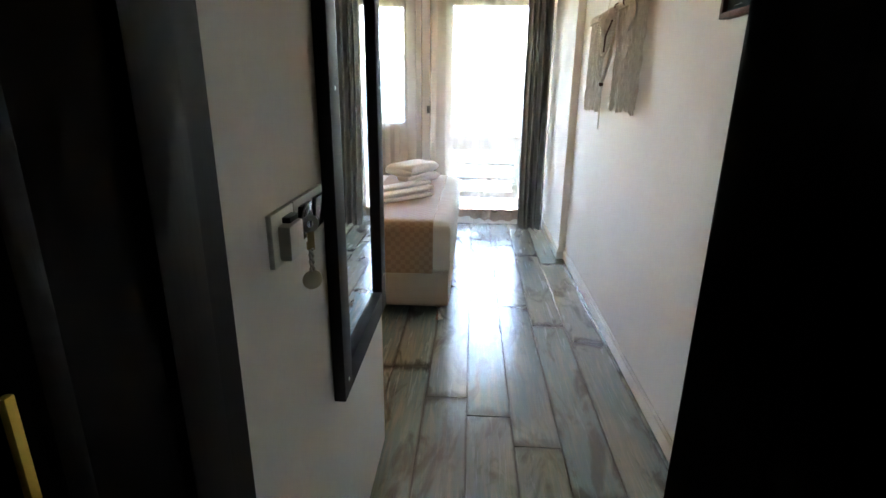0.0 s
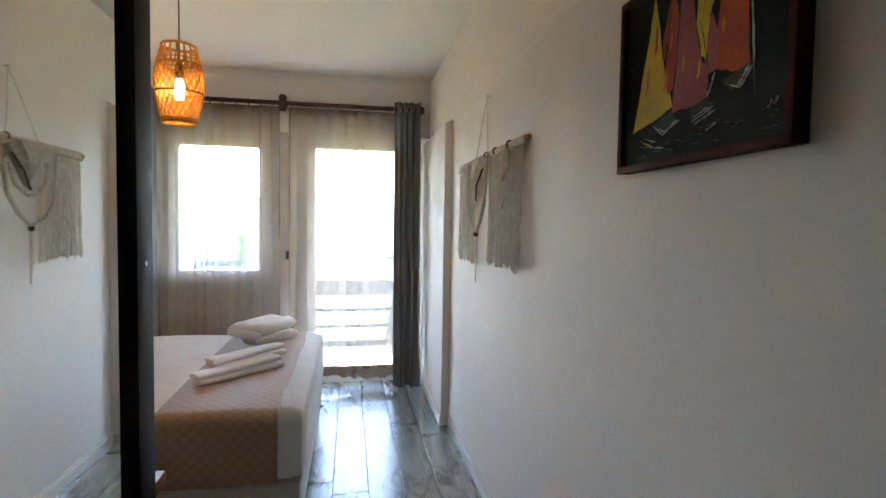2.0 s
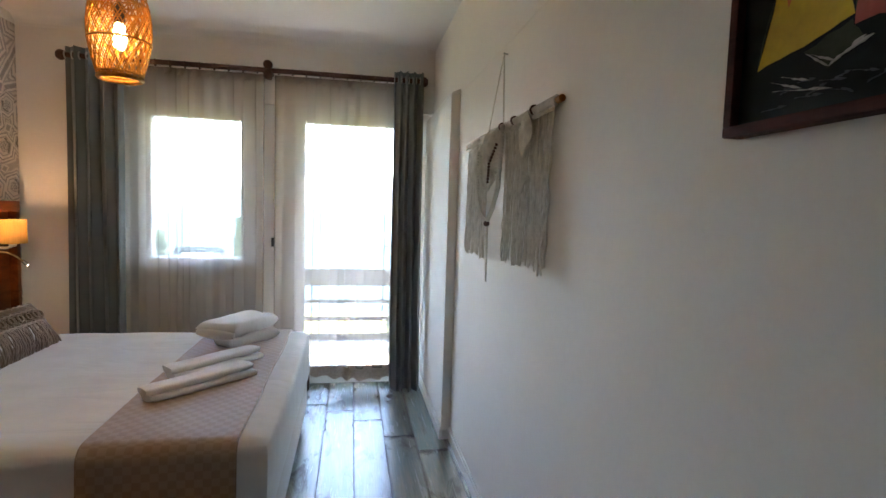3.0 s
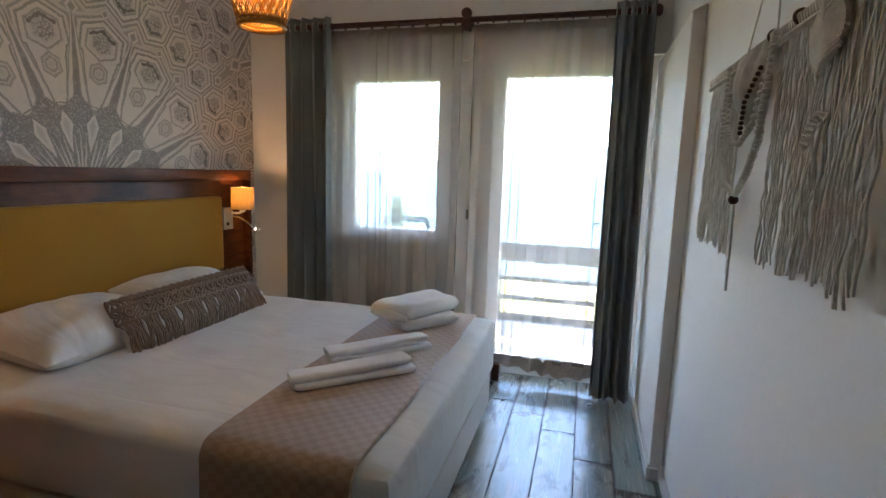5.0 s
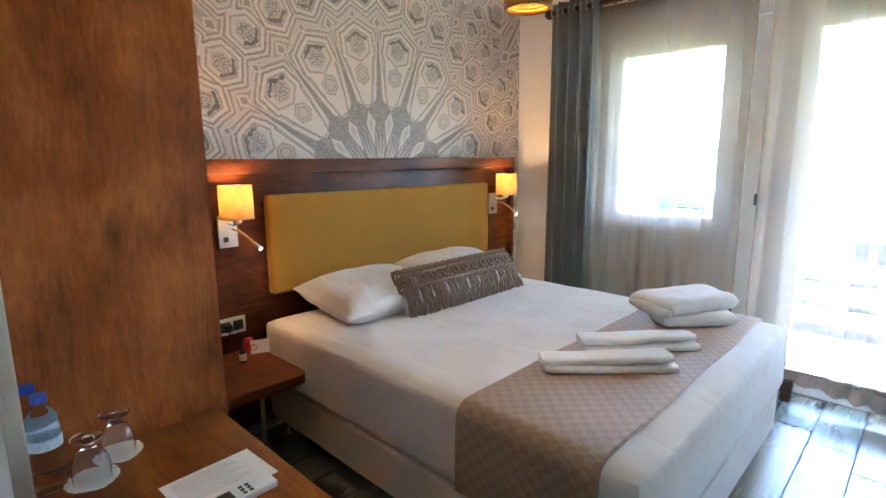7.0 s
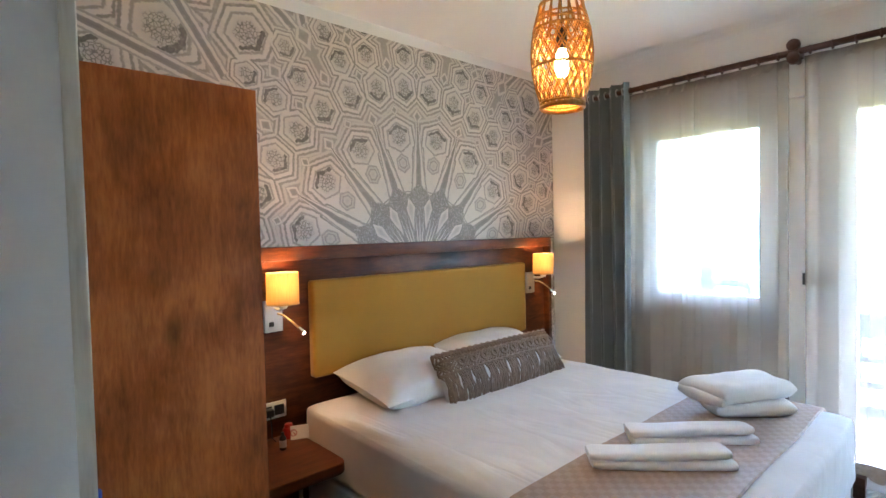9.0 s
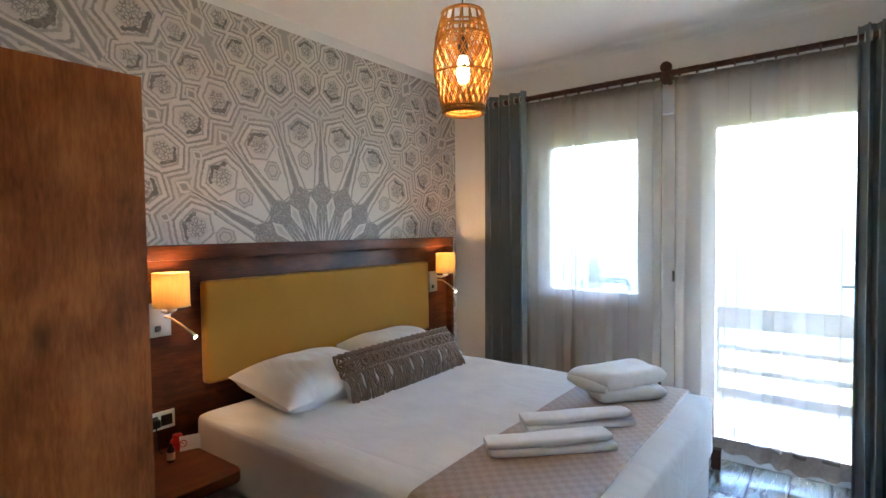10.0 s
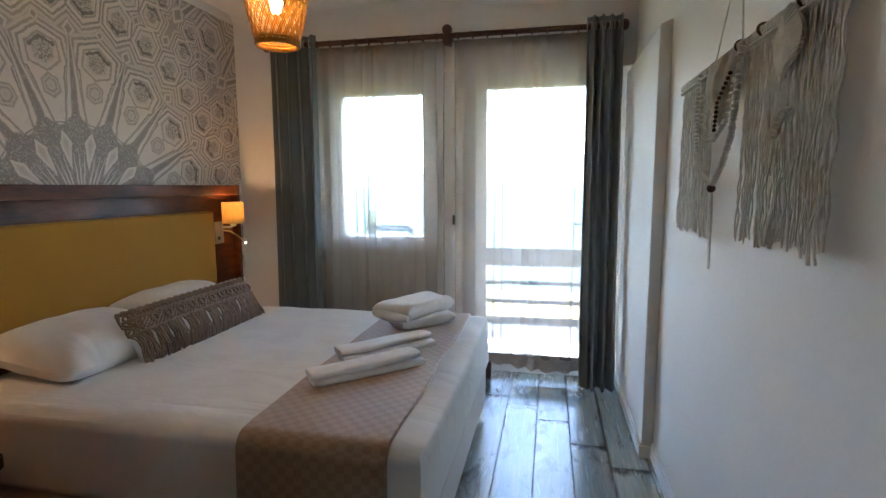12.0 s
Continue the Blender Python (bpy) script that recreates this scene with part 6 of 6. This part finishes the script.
            out = 0.012 + 0.040 * math.sin(math.pi * min(1.0, 0.12 + 0.9 * v)) * (1 - u * u) + 0.004 * math.sin(u * 13) * (1 - v)
            row.append(pouch.verts.new((x - out, 3.668 + u * half, 1.685 - 0.200 * v + 0.020 * u * u * (1 - v))))
        grid.append(row)
    for a, b in zip(grid, grid[1:]):
        for i in range(24):
            pouch.faces.new((a[i], a[i + 1], b[i + 1], b[i]))
    bmesh.ops.solidify(pouch, geom=list(pouch.faces), thickness=0.004)
    part("pouch", pouch, COTTON, h, "gathered cream cotton pouch")
    tie = bmesh.new()
    for k in range(14):
        a = k / 13
        tube([(x - 0.020, 3.198 + 0.054 * a - 0.008, 1.475 - 0.045 * a * a), (x - 0.028, 3.198 + 0.054 * a, 1.480 - 0.045 * a * a), (x - 0.020, 3.198 + 0.054 * a + 0.008, 1.470 - 0.045 * a * a)], 0.0055, 5, tie)
    part("knotted_loop", tie, COTTON, h)

    def beads(pts, count, r, name):
        me = mesh_from("knot", turned([(0.0, -1.0), (0.62, -0.75), (0.98, -0.15), (0.80, 0.45), (0.35, 0.85), (0.0, 0.95)], 8), COTTON, True)
        braid = part(name, tube(pts, 0.0035, 6), COTTON, h, "knotted cord braid")
        for i in range(count):
            k = i / (count - 1) * (len(pts) - 1)
            a = int(min(k, len(pts) - 2))
            p = Vector(pts[a]).lerp(Vector(pts[a + 1]), k - a)
            o = new("knot", me)
            o.parent = braid
            o.matrix_parent_inverse = h.matrix_world.inverted() @ h.matrix_world
            o.matrix_basis = Matrix.Translation(p) @ Euler((rnd.uniform(-0.6, 0.6), rnd.uniform(-0.6, 0.6), 0)).to_matrix().to_4x4() @ Matrix.Scale(r * rnd.uniform(0.9, 1.12), 4)

    beads([(x - 0.02, 3.885, 1.685), (x - 0.024, 3.880, 1.55), (x - 0.024, 3.855, 1.43), (x - 0.024, 3.79, 1.355), (x - 0.02, 3.685, 1.322)], 38, 0.0090, "braid")
    beads([(x - 0.024, 3.487, 1.685), (x - 0.028, 3.495, 1.56), (x - 0.026, 3.520, 1.46), (x - 0.024, 3.585, 1.385), (x - 0.02, 3.685, 1.322)], 38, 0.0102, "braid")
    beads([(x - 0.03, 3.80, 1.60), (x - 0.034, 3.775, 1.51), (x - 0.034, 3.715, 1.460), (x - 0.034, 3.640, 1.455), (x - 0.03, 3.560, 1.50), (x - 0.026, 3.525, 1.60)], 30, 0.0088, "braid")
    me = mesh_from("dark_bead", turned([(0.0, -0.0065), (0.0046, -0.0046), (0.0065, 0.0), (0.0046, 0.0046), (0.0, 0.0065)], 10), ROD_WOOD, True)
    for i in range(13):
        k = i / 12
        o = new("dark_bead", me)
        o.parent = h
        o.matrix_parent_inverse = h.matrix_world.inverted()
        o.matrix_basis = pose(x - 0.040 + 0.012 * abs(2 * k - 1), 3.555 + 0.115 * k, 1.625 - 0.140 * k)
    bm = bmesh.new()
    s = bmesh.ops.create_uvsphere(bm, u_segments=14, v_segments=10, radius=0.013)
    bmesh.ops.translate(bm, vec=(x - 0.022, 3.685, 1.312), verts=s["verts"])
    part("bead", bm, ROD_WOOD, h, "brown wooden bead")
    bm = bmesh.new()
    for i in range(3):
        tube([(x - 0.02, 3.683 + 0.004 * i, 1.31), (x - 0.018, 3.681 + 0.008 * i, 1.19), (x - 0.018, 3.680 + 0.012 * i, 1.065 + 0.045 * i)], 0.0040, 5, bm)
    part("tassel", bm, COTTON, h)


wall_hanging()


def door_stop():
    d = thing("door_stop", (-0.355, 5.40, 0), "small dark wooden stop block beside the balcony door", "door stop")
    part("block", boxes((-0.385, -0.335, 5.375, 5.425, 0.006, 0.115, 0.004)), ROD_WOOD, d)
    part("rubber_foot", boxes((-0.380, -0.340, 5.380, 5.420, 0.0, 0.007, 0.001)), BLACK, d)


door_stop()


# ---- floor tiles ----
def planks():
    pitch, length, gap, seam = 0.1795, 1.295, 0.0035, -0.190
    # a joint's place along each row, from the middle of the passage outwards
    joints = {-2: 2.773, -1: 2.531, 0: 2.406, 1: 2.229, 2: 3.275, 3: 3.08}
    cache = {}

    def tile(w, l):
        key = (round(w, 3), round(l, 3))
        if key not in cache:
            bm = bmesh.new()
            box(bm, -w / 2, w / 2, -l / 2, l / 2, -0.008, 0.0)
            top = [e for e in bm.edges if all(v.co.z > -0.001 for v in e.verts)]
            bmesh.ops.bevel(bm, geom=top, offset=0.0015, segments=1, affect="EDGES")
            cache[key] = mesh_from("floor_tile", bm, PLANK)
        return cache[key]

    x0, x1, yb, ye = XL + 0.002, XLOW - 0.002, HALL_Y, YW + 0.05
    i0 = math.floor((x0 - seam) / pitch)
    rnd = random.Random(17)
    for i in range(i0, i0 + 20):
        a, b = max(x0, seam + i * pitch), min(x1, seam + (i + 1) * pitch)
        if b - a < 0.02:
            continue
        y = joints.get(i, 2.9 + rnd.uniform(-0.6, 0.6)) - 4 * length
        while y < ye:
            c, d = max(yb, y), min(ye, y + length)
            if d - c > 0.03:
                o = new("floor_tile", tile(b - a - gap, d - c - gap))
                o.location = ((a + b) / 2, (c + d) / 2, 0)
                o.parent = floor
            y += length


planks()
